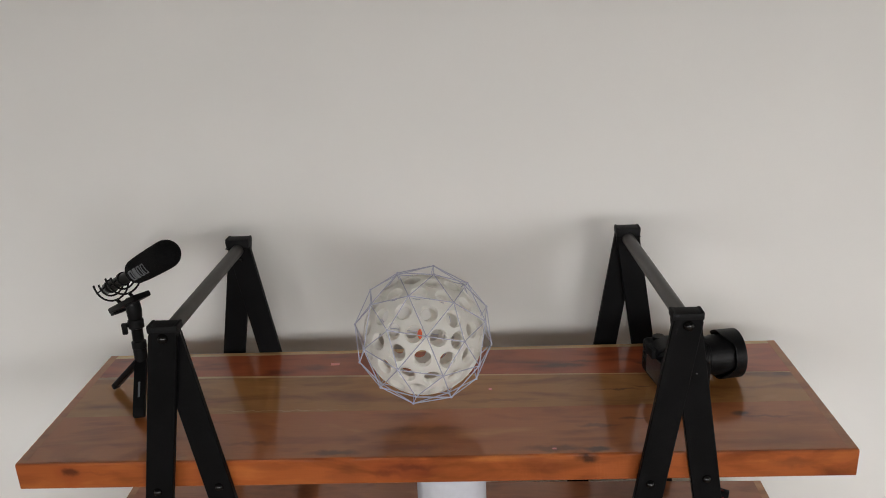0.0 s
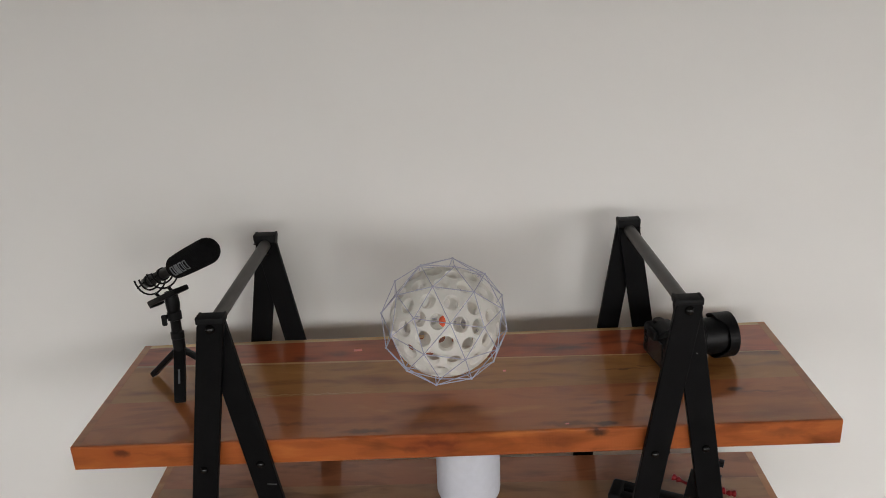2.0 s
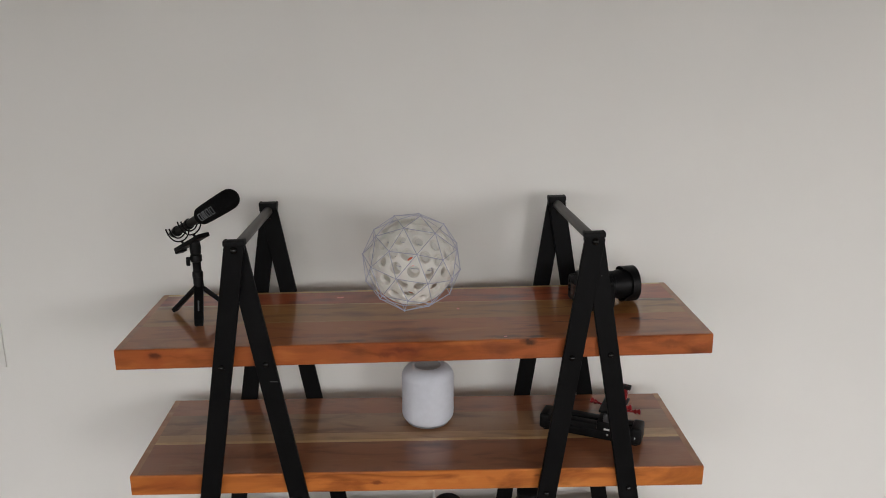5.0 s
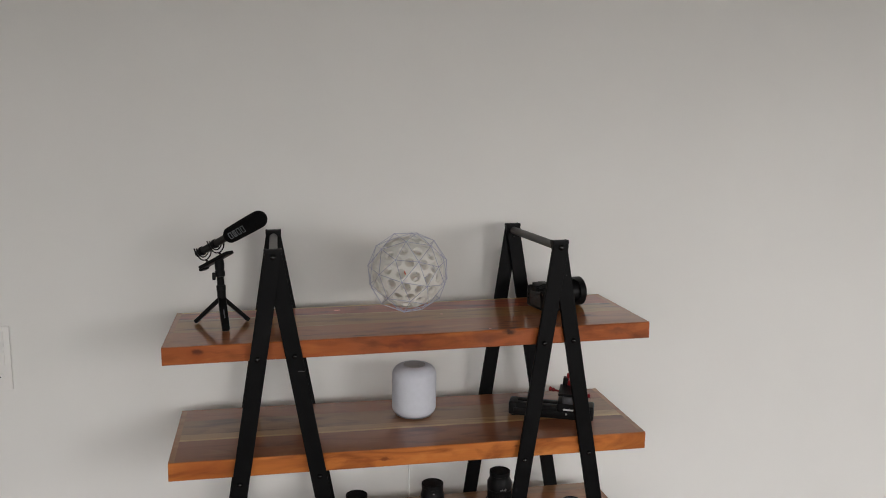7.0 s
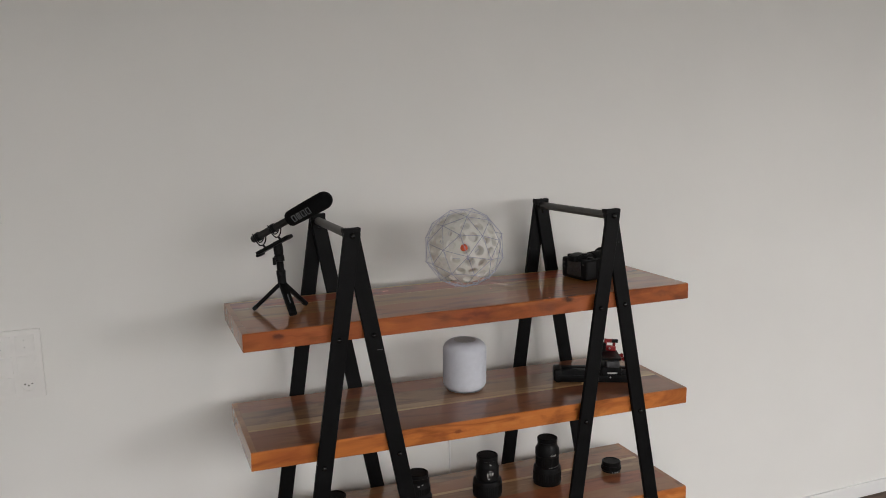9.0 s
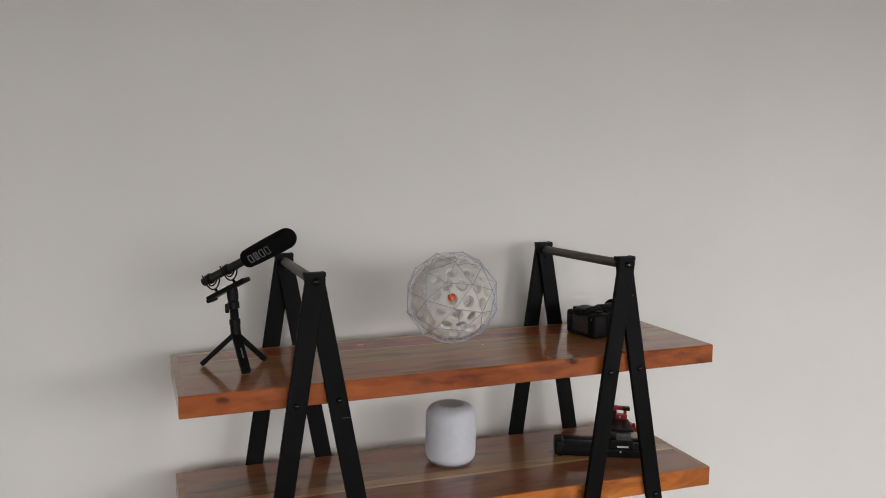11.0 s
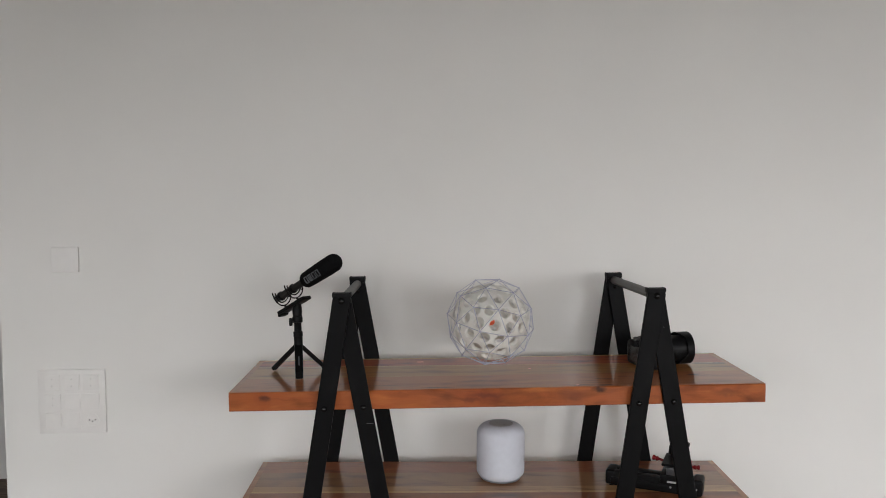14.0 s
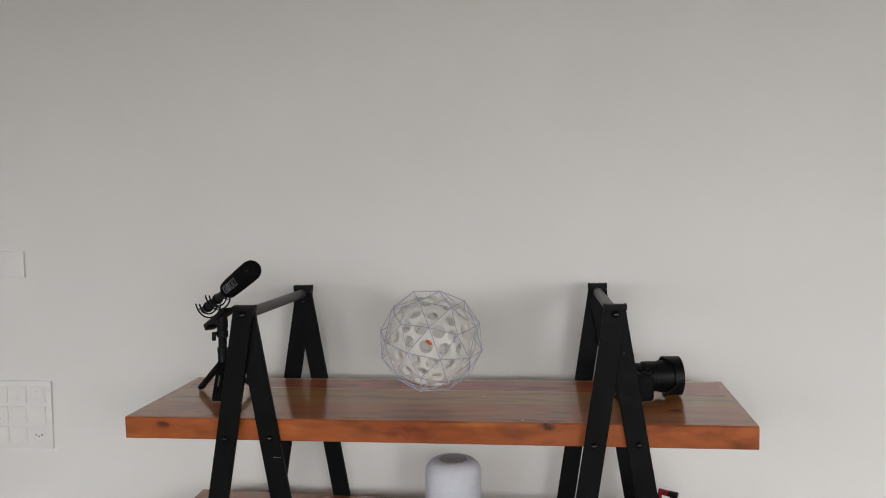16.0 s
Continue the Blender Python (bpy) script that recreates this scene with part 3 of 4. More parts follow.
def geodesic(freq):
    """Points on the unit sphere, and the triangles between them: an icosahedron's faces split freq times."""
    bm = bmesh.new()
    bmesh.ops.create_icosphere(bm, subdivisions=1, radius=1.0)
    points, tris, seen = [], [], {}

    def index(p):
        p = p.normalized()
        key = tuple(round(c, 4) for c in p)
        if key not in seen:
            seen[key] = len(points)
            points.append(p)
        return seen[key]

    for f in bm.faces:
        a, b, c = (v.co.copy() for v in f.verts)
        at = lambda i, j: index(a + (b - a) * i / freq + (c - a) * j / freq)
        for i in range(freq):
            for j in range(freq - i):
                tris.append((at(i, j), at(i + 1, j), at(i, j + 1)))
                if i + j < freq - 1:
                    tris.append((at(i + 1, j), at(i + 1, j + 1), at(i, j + 1)))
    bm.free()
    return points, tris


def lattice_ball(m, radius):
    ball = empty("lattice_ball", m, label="white perforated ball in a geodesic wire sphere above the shelf", category="ornament")
    # outer wire sphere: struts between small hubs
    points, tris = geodesic(2)
    wires = empty("wire_sphere", ball.matrix_world)
    wires.parent, wires.matrix_parent_inverse = ball, ball.matrix_world.inverted()
    done, lengths = set(), {}
    for t in tris:
        for i, j in ((0, 1), (1, 2), (2, 0)):
            e = tuple(sorted((t[i], t[j])))
            if e in done:
                continue
            done.add(e)
            a, b = points[e[0]] * radius, points[e[1]] * radius
            span = round((b - a).length, 5)
            if span not in lengths:
                lengths[span] = mesh_of("strut", rod((0, 0, 0), (0, 0, span), 0.0009, 6), WIRE_GREY, 40)
            strut = new("strut", lengths[span])
            strut.parent, strut.matrix_local = wires, along(a, b)
    hub = mesh_of("hub", lathe([(0.0006, -0.002), (0.0023, -0.001), (0.0023, 0.001), (0.0006, 0.002)], None, 8), WIRE_GREY, 40)
    for p in points:
        ob = new("hub", hub)
        ob.parent, ob.matrix_local = wires, along(p * radius, p * radius * 1.1)
    # perforated shell
    points, tris = geodesic(3)
    bm = bmesh.new()
    r_out, r_in, arc = radius * 0.865, radius * 0.775, 6
    hole = 0.142
    cells = {}

    def ring(layer, p):
        key = (layer, tuple(round(c, 4) for c in p))
        if key not in cells:
            cells[key] = bm.verts.new(p * (r_in if layer else r_out))
        return cells[key]

    for tri in tris:
        corner = [points[i] for i in tri]
        loop = []
        for k in range(3):
            a, b, c = corner[k], corner[(k + 1) % 3], corner[(k + 2) % 3]
            tb = (b - a * a.dot(b)).normalized()
            tc = (c - a * a.dot(c)).normalized()
            ang = tb.angle(tc)
            nrm = tc - tb * tb.dot(tc)
            nrm.normalize()
            for q in range(arc + 1):
                th = ang * (arc - q) / arc
                d = tb * math.cos(th) + nrm * math.sin(th)
                loop.append(((a * math.cos(hole) + d * math.sin(hole)).normalized(), q < arc))
        mid = sum(corner, Vector()).normalized()
        for layer in (0, 1):
            c0 = ring(layer, mid)
            vs = [ring(layer, p) for p, _ in loop]
            half = [ring(layer, ((p + mid) / 2).normalized()) for p, _ in loop]
            for k in range(len(vs)):
                j = (k + 1) % len(vs)
                for q in ((vs[k], vs[j], half[j], half[k]), (half[k], half[j], c0)):
                    try:
                        bm.faces.new(q)
                    except ValueError:
                        pass
        for k, (p, wall) in enumerate(loop):
            if wall:
                p2 = loop[(k + 1) % len(loop)][0]
                bm.faces.new((ring(0, p), ring(0, p2), ring(1, p2), ring(1, p)))
    part("perforated_shell", bm, SHELL_WHITE, ball, "white plastic shell full of round holes", smooth=50)
    bm = bmesh.new()
    bmesh.ops.create_icosphere(bm, subdivisions=3, radius=0.0115)
    for v in bm.verts:
        v.co *= 1 + 0.12 * noise.noise(v.co * 60)
    part("core", bm, CORE_RED, ball, "small orange-red core", smooth=80)
    return ball


lattice_ball(pose(-0.008, -0.366, 1.364, 12, 8, 20), 0.1235)


def smart_speaker(m):
    sp = empty("speaker", m, label="white mesh-covered cylindrical smart speaker on the middle shelf", category="speaker")
    h, r = 0.168, 0.0705
    prof = [(0.045, 0.004), (0.058, 0.004)]
    for k in range(9):
        a = math.radians(-90 + 90 * k / 8)
        prof.append((r - 0.026 + 0.026 * math.cos(a), 0.030 + 0.026 * math.sin(a)))
    for k in range(11):
        a = math.radians(90 * k / 10)
        prof.append((r - 0.034 + 0.034 * math.cos(a), h - 0.034 + 0.032 * math.sin(a)))
    prof += [(0.0345, h - 0.0022)]
    part("fabric_cover", lathe(prof, n=64, cap=False), MESH_FABRIC, sp, smooth=50)
    part("touch_panel", lathe([(0, h - 0.0045), (0.018, h - 0.0040), (0.030, h - 0.0025), (0.0352, h - 0.0019), (0.0352, h - 0.008)], n=48), PANEL_GREY, sp, "dished grey touch panel", smooth=40)
    part("foot_pad", lathe([(0.046, 0), (0.048, 0.002), (0.048, 0.006)], n=48), RUBBER_RIBBED, sp)
    return sp


smart_speaker(on(0.024, -0.259, MID_M))


def on_points(name, base, **tags):
    """An empty at a thing's base, and the change from world places to its own."""
    ob = empty(name, Matrix.Translation(base), **tags)
    return ob, (lambda p: Vector(p) - Vector(base))


def microphone():
    foot_z = top_z(-0.55, -0.30, TOP_M)
    mic, lo = on_points("microphone", (-0.555, -0.304, foot_z), label="black shotgun microphone with foam windscreen on a mini tripod", category="microphone")
    tip, rear = lo((-0.4225, -0.404, 1.5475)), lo((-0.624, -0.250, 1.424))
    axis = (tip - rear).normalized()
    m = along(rear, tip)
    length = (tip - rear).length
    # foam windscreen: blunt rounded tip, slight waist at its mouth
    f0 = length - 0.150
    prof = [(0.0115, f0 + 0.001), (0.0195, f0), (0.0228, f0 + 0.006), (0.0242, f0 + 0.03), (0.0252, f0 + 0.075), (0.0255, f0 + 0.112)]
    prof += [(0.0255 * math.cos(radians(a)), f0 + 0.122 + 0.028 * math.sin(radians(a))) for a in range(10, 91, 10)]
    foam = part("foam_windscreen", lathe(prof, m, 40), FOAM, mic, "matt black foam windscreen with pale lettering bars", smooth=60)
    # lettering bars, set just proud of the foam on the side that faces the room
    side = Vector((0, -1, 0)) - axis * Vector((0, -1, 0)).dot(axis)
    side.normalize()
    upw = axis.cross(side).normalized()
    if upw.z < 0:
        upw = -upw
    for k in range(4):
        bm = bmesh.new()
        c = f0 + 0.028 + 0.0165 * k
        for s, w in ((-0.005, 0.0016), (0.005, 0.0016)) if k != 1 else ((-0.0045, 0.0016), (0, 0.0014), (0.0045, 0.0016)):
            pts = []
            for q in range(7):
                a = radians(-21 + 7 * q)
                pts.append(rear + axis * (c + s) + (side * math.cos(a) + upw * math.sin(a)) * 0.0244)
            add_tube(bm, pts, w, 6)
        for a in (radians(-21), radians(21)):
            pts = [rear + axis * (c + 0.005 * q) + (side * math.cos(a) + upw * math.sin(a)) * 0.0244 for q in (-1, 0, 1)]
            add_tube(bm, pts, 0.0014, 6)
        part("lettering", bm, GREY_PRINT, foam, "pale grey lettering bars")
    # barrel with ring and rear cap
    part("barrel", lathe([(0.0085, -0.002), (0.0105, 0), (0.0105, 0.018), (0.0112, 0.019), (0.0112, 0.022), (0.0105, 0.023), (0.0105, f0 + 0.004)], m, 28), BARREL, mic, smooth=40)
    # shock mount: plate and two pairs of lyre wires
    pl, pr = lo((-0.615, -0.258, 1.385)), lo((-0.522, -0.311, 1.431))
    pm = along(pl, pr)
    plen = (pr - pl).length
    up = (Vector((0, 0, 1)) - axis * axis.z).normalized()
    across = axis.cross(up)
    frame_m = Matrix((axis, across, up)).transposed().to_4x4()
    frame_m.translation = (pl + pr) / 2
    bm = box((-plen / 2, -0.017, -0.005), (plen / 2, 0.018, 0.006), 0.003, 2, frame_m)
    add_box(bm, (-plen / 2 - 0.006, -0.014, -0.010), (-plen / 2 + 0.012, 0.014, -0.001), 0.003, 2, frame_m)
    part("mount_plate", bm, BLACK_PLASTIC, mic, smooth=40)
    for d in (-0.030, 0.026):
        bm = bmesh.new()
        foot = (pl + pr) / 2 + axis * d
        t = (foot - rear).dot(axis)
        centre = rear + axis * t
        h = (foot - centre).dot(up)
        for r, a0, a1 in ((0.034, 172, 368), (0.024, 172, 368)):
            pts = [centre + up * (0.006 + r * math.sin(radians(a))) + across * (r * math.cos(radians(a))) + axis * 0.004 * math.cos(radians(2 * a)) for a in range(a0, a1 + 1, 14)]
            add_tube(bm, pts, 0.0019, 8)
        add_tube(bm, [foot + up * 0.001, centre + up * (0.006 - 0.034)], 0.0035, 8)
        for a in (200, 340):
            add_tube(bm, [centre + up * (0.006 + r * math.sin(radians(a))) + across * (r * math.cos(radians(a))) for r in (0.034, 0.024, 0.008)], 0.0017, 6)
        add_lathe(bm, [(0.0106, -0.004), (0.0135, -0.003), (0.0135, 0.003), (0.0106, 0.004)], along(centre, centre + axis), 20)
        part("shock_mount", bm, BLACK_PLASTIC, mic, "black lyre wire suspension", smooth=50)
    # head, column and knob
    hub, head = lo((-0.556, -0.302, 1.300)), lo((-0.5595, -0.290, 1.400))
    part("head", lathe([(0.009, -0.030), (0.0145, -0.028), (0.0145, -0.012), (0.0125, -0.010), (0.0135, -0.004), (0.0142, 0.006), (0.0135, 0.016), (0.0125, 0.022), (0.0125, 0.030)], along(hub + (head - hub) * 0.88, head), 24), BLACK_PLASTIC, mic, smooth=40)
    part("column", lathe([(0.0125, -0.008), (0.0125, 0.020), (0.0135, 0.021), (0.0135, 0.034), (0.0105, 0.036), (0.0105, 0.060), (0.012, 0.062), (0.012, 0.086)], along(hub, head), 24), BLACK_PLASTIC, mic, smooth=40)
    kb = hub + (head - hub) * 0.72
    kt = kb + Vector((-0.017, -0.014, -0.003))
    bm = rod(kb, kt, 0.0045, 12)
    add_box(bm, (-0.005, -0.004, -0.017), (0.005, 0.004, 0.006), 0.003, 2, Matrix.Translation(kt))
    part("knob", bm, BLACK_PLASTIC, mic, smooth=40)
    # three legs
    for foot, w, t in (((-0.5435, -0.377), 0.0115, 0.007), ((-0.633, -0.264), 0.0085, 0.006), ((-0.486, -0.268), 0.0085, 0.006)):
        end = lo((foot[0], foot[1], top_z(foot[0], foot[1], TOP_M) + 0.009))
        lm = along(hub, end)
        d = (end - hub).length
        leg = part("leg", box((-w, -t, -0.004), (w, t, d - 0.006), 0.004, 2, lm), BLACK_PLASTIC, mic, smooth=40)
        part("rubber_foot", box((-w * 0.95, -t * 1.05, d - 0.012), (w * 0.95, t * 1.05, d + 0.006), 0.004, 2, lm), BLACK_RUBBER, leg, smooth=40)
        if w > 0.01:
            part("lettering", box((-0.0018, t - 0.0005, d * 0.45), (0.0018, t + 0.0006, d * 0.72), 0, 1, lm @ pose(0, 0, 0, 0, 0, 0)), GREY_PRINT, leg, "grey lettering bar")
            part("lettering", box((-0.0018, -t - 0.0006, d * 0.45), (0.0018, -t + 0.0005, d * 0.72), 0, 1, lm), GREY_PRINT, leg, "grey lettering bar")
    return mic


microphone()


def dslr(m):
    """A reflex camera; local x is the way its lens looks, y to its left, z up."""
    cm = empty("reflex_camera", m, label="black reflex camera with reversed lens hood on the top shelf", category="camera")
    w = 0.064
    body = bmesh.new()
    add_box(body, (-0.030, -w, 0.0), (0.028, w, 0.069), 0.010, 3)
    part("body", body, BLACK_PLASTIC, cm, smooth=50)
    part("grip", box((0.010, -w - 0.004, 0.003), (0.054, -w + 0.034, 0.068), 0.012, 3), RUBBER_RIBBED, cm, "textured rubber grip", smooth=50)
    bm = bmesh.new()
    add_prism(bm, [(-0.036, 0.064), (0.030, 0.064), (0.030, 0.073), (0.016, 0.084), (-0.014, 0.085), (-0.034, 0.077)], -0.024, 0.024, Matrix(((1, 0, 0, 0), (0, 0, 1, 0), (0, 1, 0, 0), (0, 0, 0, 1))))
    bmesh.ops.bevel(bm, geom=list(bm.edges), offset=0.004, segments=2, affect="EDGES")
    part("prism_hump", bm, BLACK_PLASTIC, cm, smooth=50)
    part("eyecup", box((-0.042, -0.017, 0.060), (-0.032, 0.017, 0.079), 0.004), BLACK_RUBBER, cm, smooth=50)
    part("screen", box((-0.0335, -0.040, 0.012), (-0.029, 0.030, 0.064), 0.002), BLACK_GLOSS, cm, "glossy rear screen")
    for y, x, r, h in ((-0.044, 0.004, 0.010, 0.009), (0.045, -0.004, 0.012, 0.010), (-0.050, 0.034, 0.006, 0.004)):
        part("dial", lathe([(r, 0), (r, h - 0.001), (r - 0.001, h)], Matrix.Translation((x, y, 0.0665)), 24), BLACK_PLASTIC, cm, smooth=30)
    for y, z in ((0.047, 0.052), (0.047, 0.040), (0.047, 0.028), (-0.050, 0.055)):
        part("button", lathe([(0.004, 0), (0.004, 0.0022), (0.0033, 0.003)], along((-0.030, y, z), (-0.04, y, z)), 14), BLACK_GLOSS, cm)
    # lens: mount ring, focus ring, zoom ring
    lm = along((0.026, 0.0, 0.0478), (1.0, 0.0, 0.0478))
    prof = [(0.034, 0), (0.034, 0.006), (0.0325, 0.008), (0.0325, 0.016)]
    for k in range(9):
        prof += [(0.0365, 0.018 + 0.003 * k), (0.0365, 0.0195 + 0.003 * k), (0.0358, 0.020 + 0.003 * k), (0.0358, 0.0207 + 0.003 * k)]
    prof += [(0.0362, 0.046), (0.0362, 0.054), (0.0385, 0.058), (0.0385, 0.098), (0.0425, 0.101), (0.0425, 0.107), (0.036, 0.107)]
    lens = part("lens", lathe(prof, lm, 40), BLACK_PLASTIC, cm, "black zoom lens with ribbed ring", smooth=30)
    part("front_glass", lathe([(0, 0.104), (0.015, 0.1035), (0.028, 0.101), (0.036, 0.098)], lm, 32), LENS_GLASS, lens, smooth=60)
    part("index_mark", box((-0.0006, -0.0392, 0.066), (0.0006, -0.0383, 0.080), 0, 1, lm @ pose(0, 0, 0, 0, 0, 48)), PALE_PRINT, lens)
    # petal hood, stowed back to front: its plain rim forward, the petals over the barrel
    n, bm = 64, bmesh.new()
    inner, outer, far_i, far_o = [], [], [], []
    for k in range(n):
        a = 2 * math.pi * k / n
        wave = math.cos(2 * a + 0.6)
        end = 0.077 + 0.0115 * max(-0.75, min(0.75, 1.6 * wave))
        d = Vector((math.cos(a), math.sin(a), 0))
        outer.append(bm.verts.new(lm @ (d * 0.0468 + Vector((0, 0, 0.107)))))
        far_o.append(bm.verts.new(lm @ (d * 0.0472 + Vector((0, 0, end)))))
        far_i.append(bm.verts.new(lm @ (d * 0.0452 + Vector((0, 0, end)))))
        inner.append(bm.verts.new(lm @ (d * 0.0440 + Vector((0, 0, 0.107)))))
    rings = [outer, far_o, far_i, inner]
    for i in range(4):
        a_, b_ = rings[i], rings[(i + 1) % 4]
        for k in range(n):
            j = (k + 1) % n
            bm.faces.new((a_[k], a_[j], b_[j], b_[k]))
    part("lens_hood", bm, BLACK_PLASTIC, cm, "black petal lens hood fitted back to front", smooth=40)
    return cm


dslr(on(0.449, -0.283, TOP_M, 10.0))


def slider(m):
    """A short motor slider with a clamp; local x runs along its rail."""
    sl = empty("camera_slider", m, label="black camera slider with a red-knobbed clamp on the middle shelf", category="camera slider")
    L = 0.119
    bm = bmesh.new()
    add_box(bm, (-L, -0.030, 0.003), (L, -0.005, 0.044), 0.003)
    add_box(bm, (-L, 0.005, 0.003), (L, 0.030, 0.044), 0.003)
    add_box(bm, (-L, -0.033, 0.012), (L, 0.033, 0.028), 0.002)
    part("rail", bm, BLACK_PLASTIC, sl, smooth=40)
    for s in (-1, 1):
        blk = part("end_block", box((s * (L + 0.002) - 0.014, -0.031, 0.004), (s * (L + 0.002) + 0.014, 0.031, 0.046 if s < 0 else 0.050), 0.008, 3), BLACK_PLASTIC, sl, smooth=50)
        for y in (-0.018, 0.018):
            part("rubber_foot", lathe([(0.008, 0), (0.008, 0.005)], Matrix.Translation((s * L, y, 0)), 14), BLACK_RUBBER, blk)
    part("carriage", box((0.020, -0.038, 0.030), (0.086, 0.060, 0.058), 0.004), BLACK_PLASTIC, sl, smooth=40)
    part("saddle", box((0.036, -0.036, 0.050), (0.080, 0.020, 0.078), 0.005), DULL_ALU, sl, "dull aluminium saddle plate", smooth=40)
    part("lettering", box((0.040, -0.0392, 0.036), (0.072, -0.0378, 0.041)), PALE_PRINT, sl, "pale lettering bar")
    part("clamp_plate", box((0.022, -0.030, 0.079), (0.086, 0.070, 0.086), 0.002), BLACK_PLASTIC, sl)
    bm = box((0.038, 0.054, 0.087), (0.080, 0.072, 0.104), 0.003)
    add_box(bm, (0.040, 0.058, 0.100), (0.049, 0.070, 0.126), 0.003)
    add_box(bm, (0.069, 0.058, 0.100), (0.078, 0.070, 0.126), 0.003)
    add_box(bm, (0.040, 0.060, 0.114), (0.078, 0.070, 0.126), 0.002)
    lean = Matrix.Translation((0.058, 0.06, 0.09)) @ Matrix.Rotation(radians(4), 4, "Y") @ Matrix.Translation((-0.058, -0.06, -0.09))
    bmesh.ops.transform(bm, matrix=lean, verts=bm.verts)
    part("clamp_jaw", bm, RED_METAL, sl, "red anodised clamp jaw", smooth=40)
    part("clamp_pad", box((0.064, 0.055, 0.116), (0.086, 0.072, 0.126), 0.002, 2, lean), BLACK_PLASTIC, sl, smooth=40)
    part("clamp_arm", box((0.030, 0.050, 0.086), (0.046, 0.074, 0.112), 0.003, 2, lean), BLACK_PLASTIC, sl, smooth=40)
    part("screw", lathe([(0.0035, 0), (0.0035, 0.002), (0.0025, 0.003)], along((0.059, 0.0545, 0.096), (0.059, -1, 0.096)), 12), ALU, sl)
    for a, b in (((0.026, 0.024, 0.076), (0.004, 0.030, 0.078)), ((0.070, 0.018, 0.078), (0.084, 0.021, 0.080)), ((0.084, 0.042, 0.061), (0.104, 0.047, 0.061))):
        bm = rod(a, b, 0.0035, 12)
        d = (Vector(b) - Vector(a)).normalized()
        add_lathe(bm, [(0.0035, -0.004), (0.0062, 0), (0.007, 0.003), (0.0045, 0.006), (0.0075, 0.011), (0.008, 0.014), (0.005, 0.016)], along(b, Vector(b) + d), 16)
        part("knob", bm, RED_METAL, sl, "red anodised thumb knob", smooth=40)
    for x, y in ((0.05, -0.0385), (0.118, -0.0305)):
        part("screw", lathe([(0.003, 0), (0.003, 0.0015), (0.002, 0.002)], along((x, y, 0.024), (x, -1, 0.024)), 12), ALU, sl)
    return sl


slider(on(0.458, -0.345, MID_M, -24.0))


def upright_lens(m, rings, ribs, marks, label, hood=False):
    """A lens standing on its front end: rows of (radius, height), ribbed bands and print."""
    ln = empty("camera_lens", m, label=label, category="camera lens", group="lenses on the lower shelf")
    part("barrel", lathe(rings, n=44), BLACK_PLASTIC, ln, smooth=35)
    for r, z0, z1 in ribs:
        bm = bmesh.new()
        count = 44
        for k in range(count):
            a = 360 * k / count
            add_box(bm, (r - 0.001, -0.0016, z0), (r + 0.0008, 0.0016, z1), 0, 1, pose(0, 0, 0, 0, 0, a))
        part("grip_ring", bm, RUBBER_RIBBED, ln, "ribbed rubber grip ring")
    top_r, top_z_ = rings[-1]
    part("rear_cap", lathe([(top_r * 0.99, top_z_ - 0.001), (top_r + 0.001, top_z_), (top_r + 0.001, top_z_ + 0.012), (top_r - 0.001, top_z_ + 0.0135), (top_r - 0.004, top_z_ + 0.0135), (top_r - 0.005, top_z_ + 0.0115), (0, top_z_ + 0.0112)], n=40), BLACK_PLASTIC, ln, "black rear lens cap", smooth=35)
    for r, z, a, w, h in marks:
        part("lettering", box((r - 0.0004, -w / 2, z), (r + 0.0006, w / 2, z + h), 0, 1, pose(0, 0, 0, 0, 0, a)), PALE_PRINT, ln, "pale printed mark")
    return ln


tall = [(0.0455, 0.0), (0.0465, 0.002), (0.0465, 0.054), (0.0445, 0.060), (0.0385, 0.064), (0.0385, 0.098), (0.040, 0.100), (0.040, 0.122), (0.0345, 0.132), (0.0325, 0.138), (0.0325, 0.146)]
upright_lens(on(0.296, -0.308, LOW_M, 20), tall, [(0.0385, 0.068, 0.095), (0.0465, 0.012, 0.044)],
             [(0.0400, 0.104, -120 + 5 * k, 0.0012, 0.003 + 0.002 * (k % 3)) for k in range(6)] + [(0.0386, 0.0635, -128 + 9 * k, 0.0015, 0.002) for k in range(7)],
             "tall black zoom lens standing capped on the lower shelf")
mid = [(0.0465, 0.0), (0.0475, 0.002), (0.0475, 0.050), (0.0455, 0.055), (0.038, 0.058), (0.038, 0.098), (0.0365, 0.100), (0.0365, 0.104), (0.034, 0.108), (0.034, 0.124)]
upright_lens(on(0.072, -0.312, LOW_M), mid, [(0.0475, 0.010, 0.042)],
             [(0.0381, 0.074, -112, 0.004, 0.012), (0.0381, 0.084, -103, 0.003, 0.002), (0.0381, 0.078, -97, 0.0015, 0.011), (0.0381, 0.078, -88, 0.0015, 0.010), (0.0381, 0.084, -84, 0.005, 0.0015), (0.0381, 0.066, -106, 0.006, 0.002), (0.0381, 0.092, -100, 0.008, 0.0015), (0.0341, 0.112, -95, 0.005, 0.002)],
             "black prime lens with printed scale standing on the lower shelf")
short = [(0.0445, 0.0), (0.0455, 0.002), (0.0455, 0.042), (0.0425, 0.050), (0.0395, 0.054), (0.0395, 0.080), (0.0375, 0.084), (0.0375, 0.098), (0.033, 0.102), (0.033, 0.108)]
upright_lens(on(-0.172, -0.318, LOW_M), short, [(0.0395, 0.058, 0.078)], [(0.0376, 0.087, -105, 0.006, 0.002), (0.0376, 0.091, -85, 0.004, 0.002)],
             "short black lens standing capped on the lower shelf")
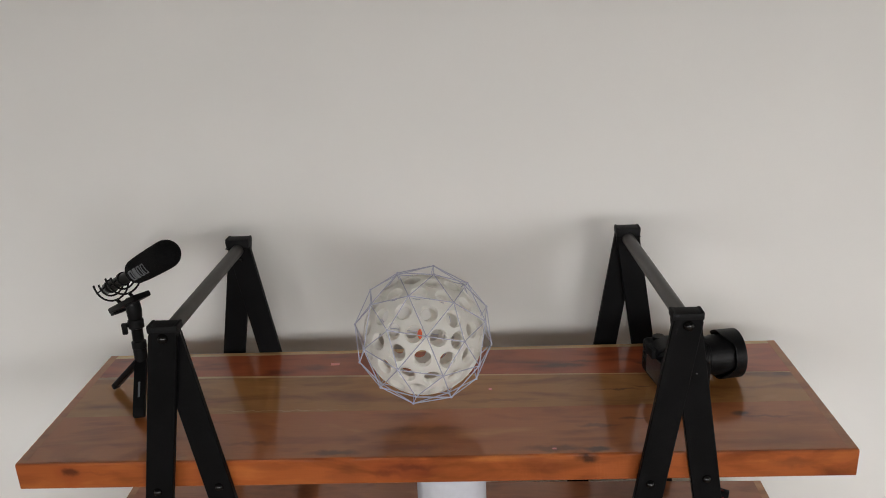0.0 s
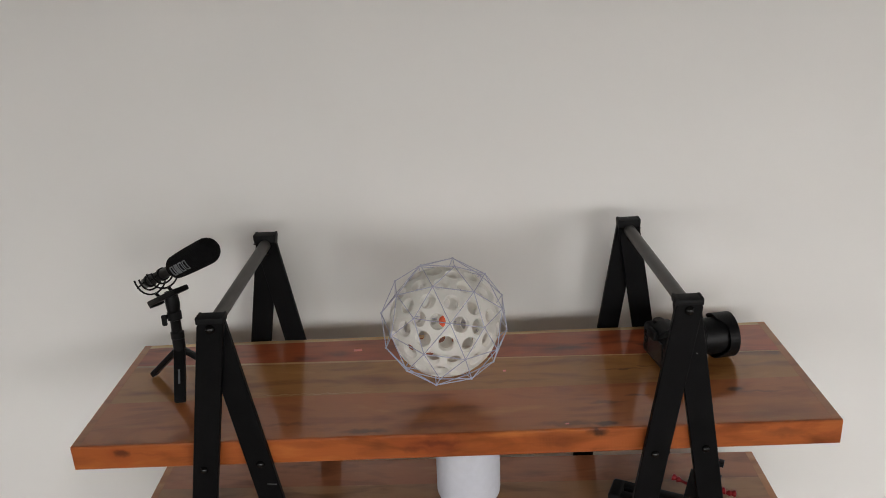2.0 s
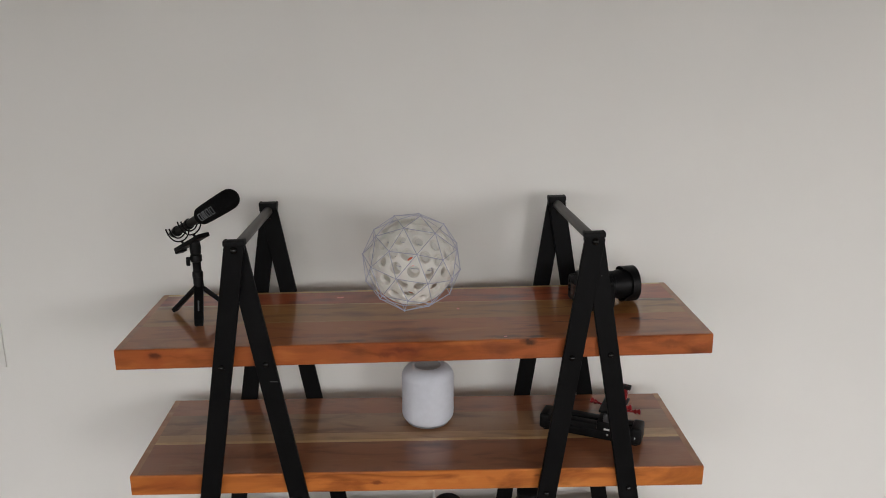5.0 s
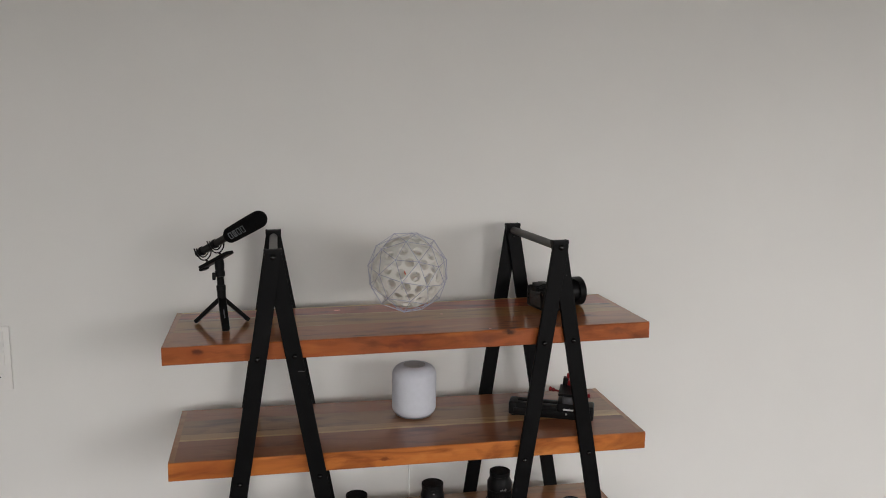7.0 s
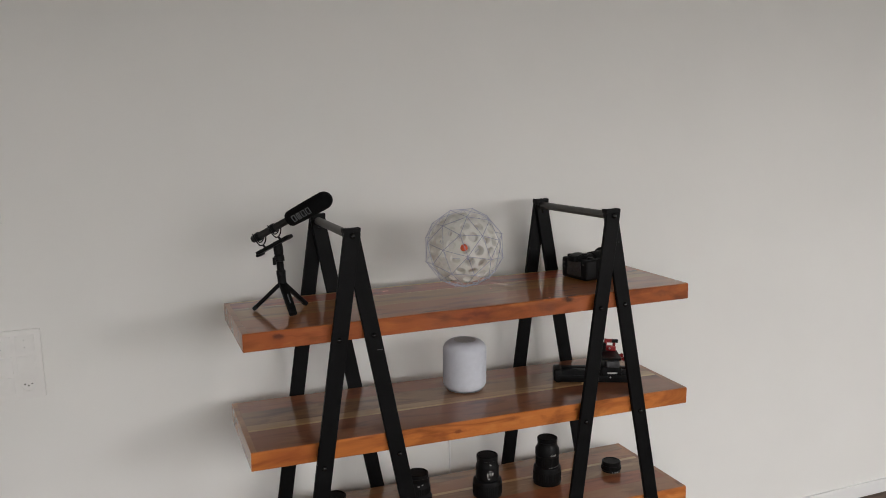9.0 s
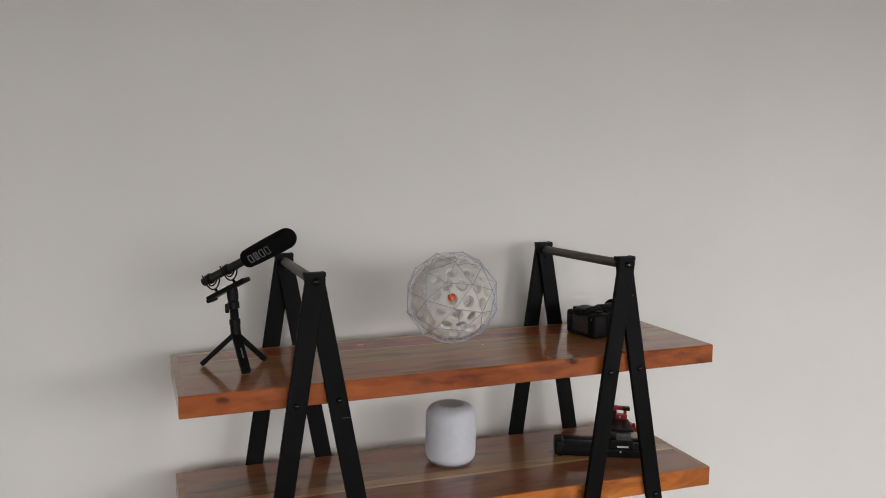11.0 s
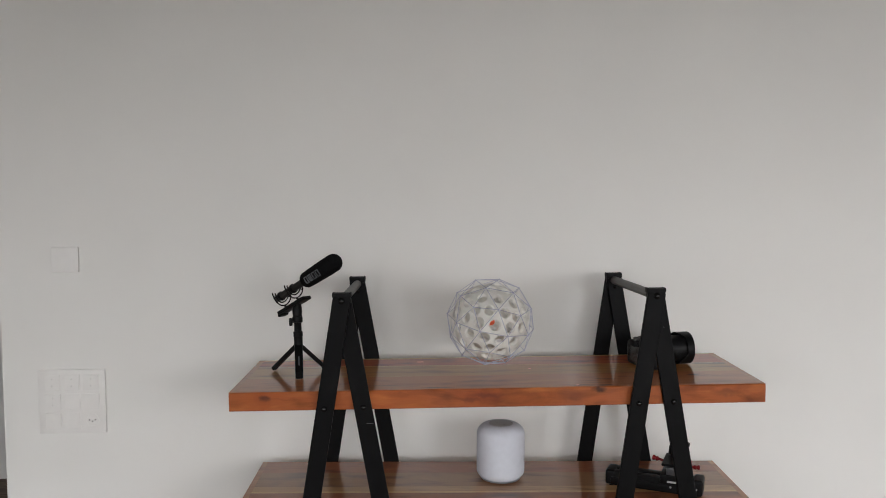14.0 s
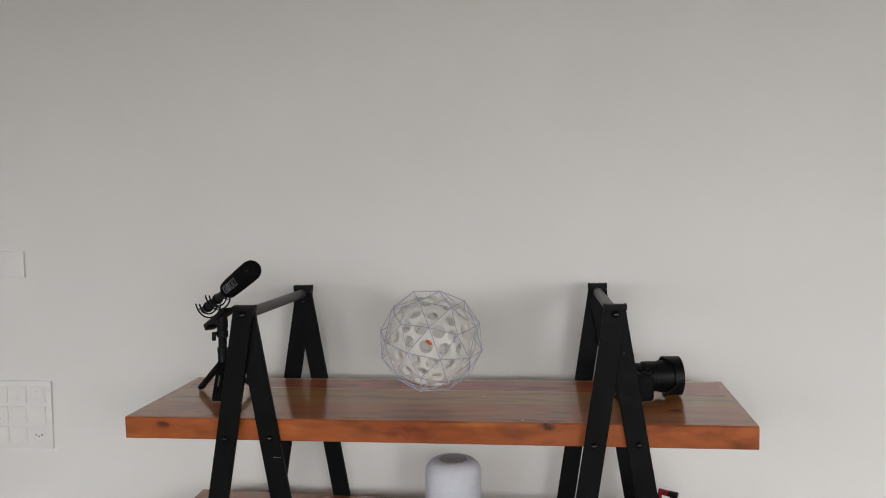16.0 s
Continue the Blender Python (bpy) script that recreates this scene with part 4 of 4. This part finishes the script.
stub = [(0.040, 0.0), (0.041, 0.002), (0.041, 0.060), (0.038, 0.064), (0.038, 0.082), (0.034, 0.086), (0.034, 0.094)]
upright_lens(on(-0.447, -0.345, LOW_M), stub, [(0.038, 0.066, 0.080)], [], "black lens standing at the end of the lower shelf")
flat = [(0.031, 0.0), (0.032, 0.001), (0.032, 0.006), (0.0335, 0.008), (0.0335, 0.020), (0.031, 0.023)]
upright_lens(on(0.545, -0.314, LOW_M), flat, [(0.0335, 0.010, 0.018)], [(0.0322, 0.003, -115 + 12 * k, 0.004, 0.0015) for k in range(4)],
             "small black pancake lens lying capped on the lower shelf")


# ---- wall fittings, cable, small marks ----
def wall_panel(x0, x1, z0, z1):
    panel = empty("outlet_panel", pose((x0 + x1) / 2, 0, (z0 + z1) / 2), label="white wall panel with switches, data ports and a socket", category="outlet")
    w, h = (x1 - x0) / 2, (z1 - z0) / 2
    part("cover_plate", box((-w, -0.009, -h), (w, -0.0003, h), 0.003), WHITE_PLASTIC, panel, smooth=40)
    pitch = 0.062
    for i in (-1, 0, 1):
        for j in (-1, 0, 1):
            cx, cz = i * pitch + 0.001, j * pitch
            s = 0.0255
            if (i, j) == (1, -1):
                sock = part("socket", lathe([(0.0235, 0), (0.0235, 0.0012), (0.0215, 0.0014), (0.0208, 0.0006), (0, 0.0006)], along((cx, -0.0088, cz), (cx, -1, cz)), 6), WHITE_PLASTIC, panel, "three-pin wall socket")
                for dx, dz in ((-0.0095, 0.0015), (0.0095, 0.0015), (0.0, -0.0035)):
                    part("pin_hole", lathe([(0.0024, 0), (0.0024, 0.0006)], along((cx + dx, -0.0092, cz + dz), (cx + dx, -1, cz + dz)), 12), DARK_HOLE, sock)
                continue
            tilt = 1.6 if (i + 2 * j) % 2 else -1.2
            rocker = part("rocker", box((-s, -0.0023, -s), (s, 0.001, s), 0.0011, 2, pose(cx, -0.0092, cz, tilt, 0, 0)), WHITE_PLASTIC, panel)
            if j == 1 or (i, j) == (-1, 0):
                for dz in (0.011, -0.011):
                    part("pin_hole", lathe([(0.0011, 0), (0.0011, 0.0007)], along((cx - 0.001, -0.0112 - 0.0003 * tilt / 3 * (1 if dz > 0 else -1), cz + dz), (cx - 0.001, -1, cz + dz)), 10), DARK_HOLE, rocker)
    return panel


wall_panel(-1.442, -1.228, 0.972, 1.180)
plate = empty("blank_plate", pose(-1.342, 0, 1.534), label="white blank cover plate on the wall", category="wall plate")
part("cover_plate", box((-0.043, -0.010, -0.041), (0.043, -0.0003, 0.041), 0.0035), WHITE_PLASTIC, plate, smooth=40)

bm = add_tube(bmesh.new(), [(0.03, -0.19, 0.894), (0.032, -0.125, 0.898), (0.034, -0.104, 0.893), (0.035, -0.088, 0.86), (0.036, -0.075, 0.74), (0.037, -0.07, 0.6), (0.037, -0.07, 0.42), (0.040, -0.05, 0.2), (0.05, -0.03, 0.05), (0.12, -0.024, 0.006), (0.4, -0.024, 0.006)], 0.0032, 8)
tagged(part("power_cable", bm, CABLE_WHITE, smooth=60), "white power cable hanging behind the shelves", "cable")


def sticker(x, y, w, d, mat, label):
    ob = part("sticker", box((-w / 2, -d / 2, 0.0002), (w / 2, d / 2, 0.0007)), mat, at=on(x, y, TOP_M, 3))
    tagged(ob, label, "sticker")


sticker(-0.208, -0.180, 0.018, 0.010, STICKER, "small pinkish red sticker on the top shelf")
sticker(0.109, -0.2965, 0.006, 0.006, STICKER, "tiny pinkish paper scrap on the top shelf")
sticker(0.212, -0.501, 0.007, 0.004, STICKER, "tiny pinkish paper scrap on the top shelf")

# ---- floor planks ----
rng = random.Random(5)
shared = {}
y = -0.0145
while y > ROOM_F + 0.01:
    y0 = max(y - 0.125, ROOM_F)
    x = ROOM_L + rng.uniform(-1.0, 0)
    while x < ROOM_R:
        x0, x1 = max(x, ROOM_L), min(x + 1.42, ROOM_R)
        if x1 - x0 > 0.02:
            key = (round(x1 - x0, 2), round(y - y0, 3))
            if key not in shared:
                shared[key] = mesh_of("plank", box((0, 0, -0.016), (x1 - x0 - 0.0015, y - y0 - 0.0015, 0), 0.0012, 1), FLOOR_WOOD)
            ob = new("plank", shared[key])
            ob.location = (x0, y0, 0)
            ob.parent = floor
        x += 1.42
    y -= 0.125
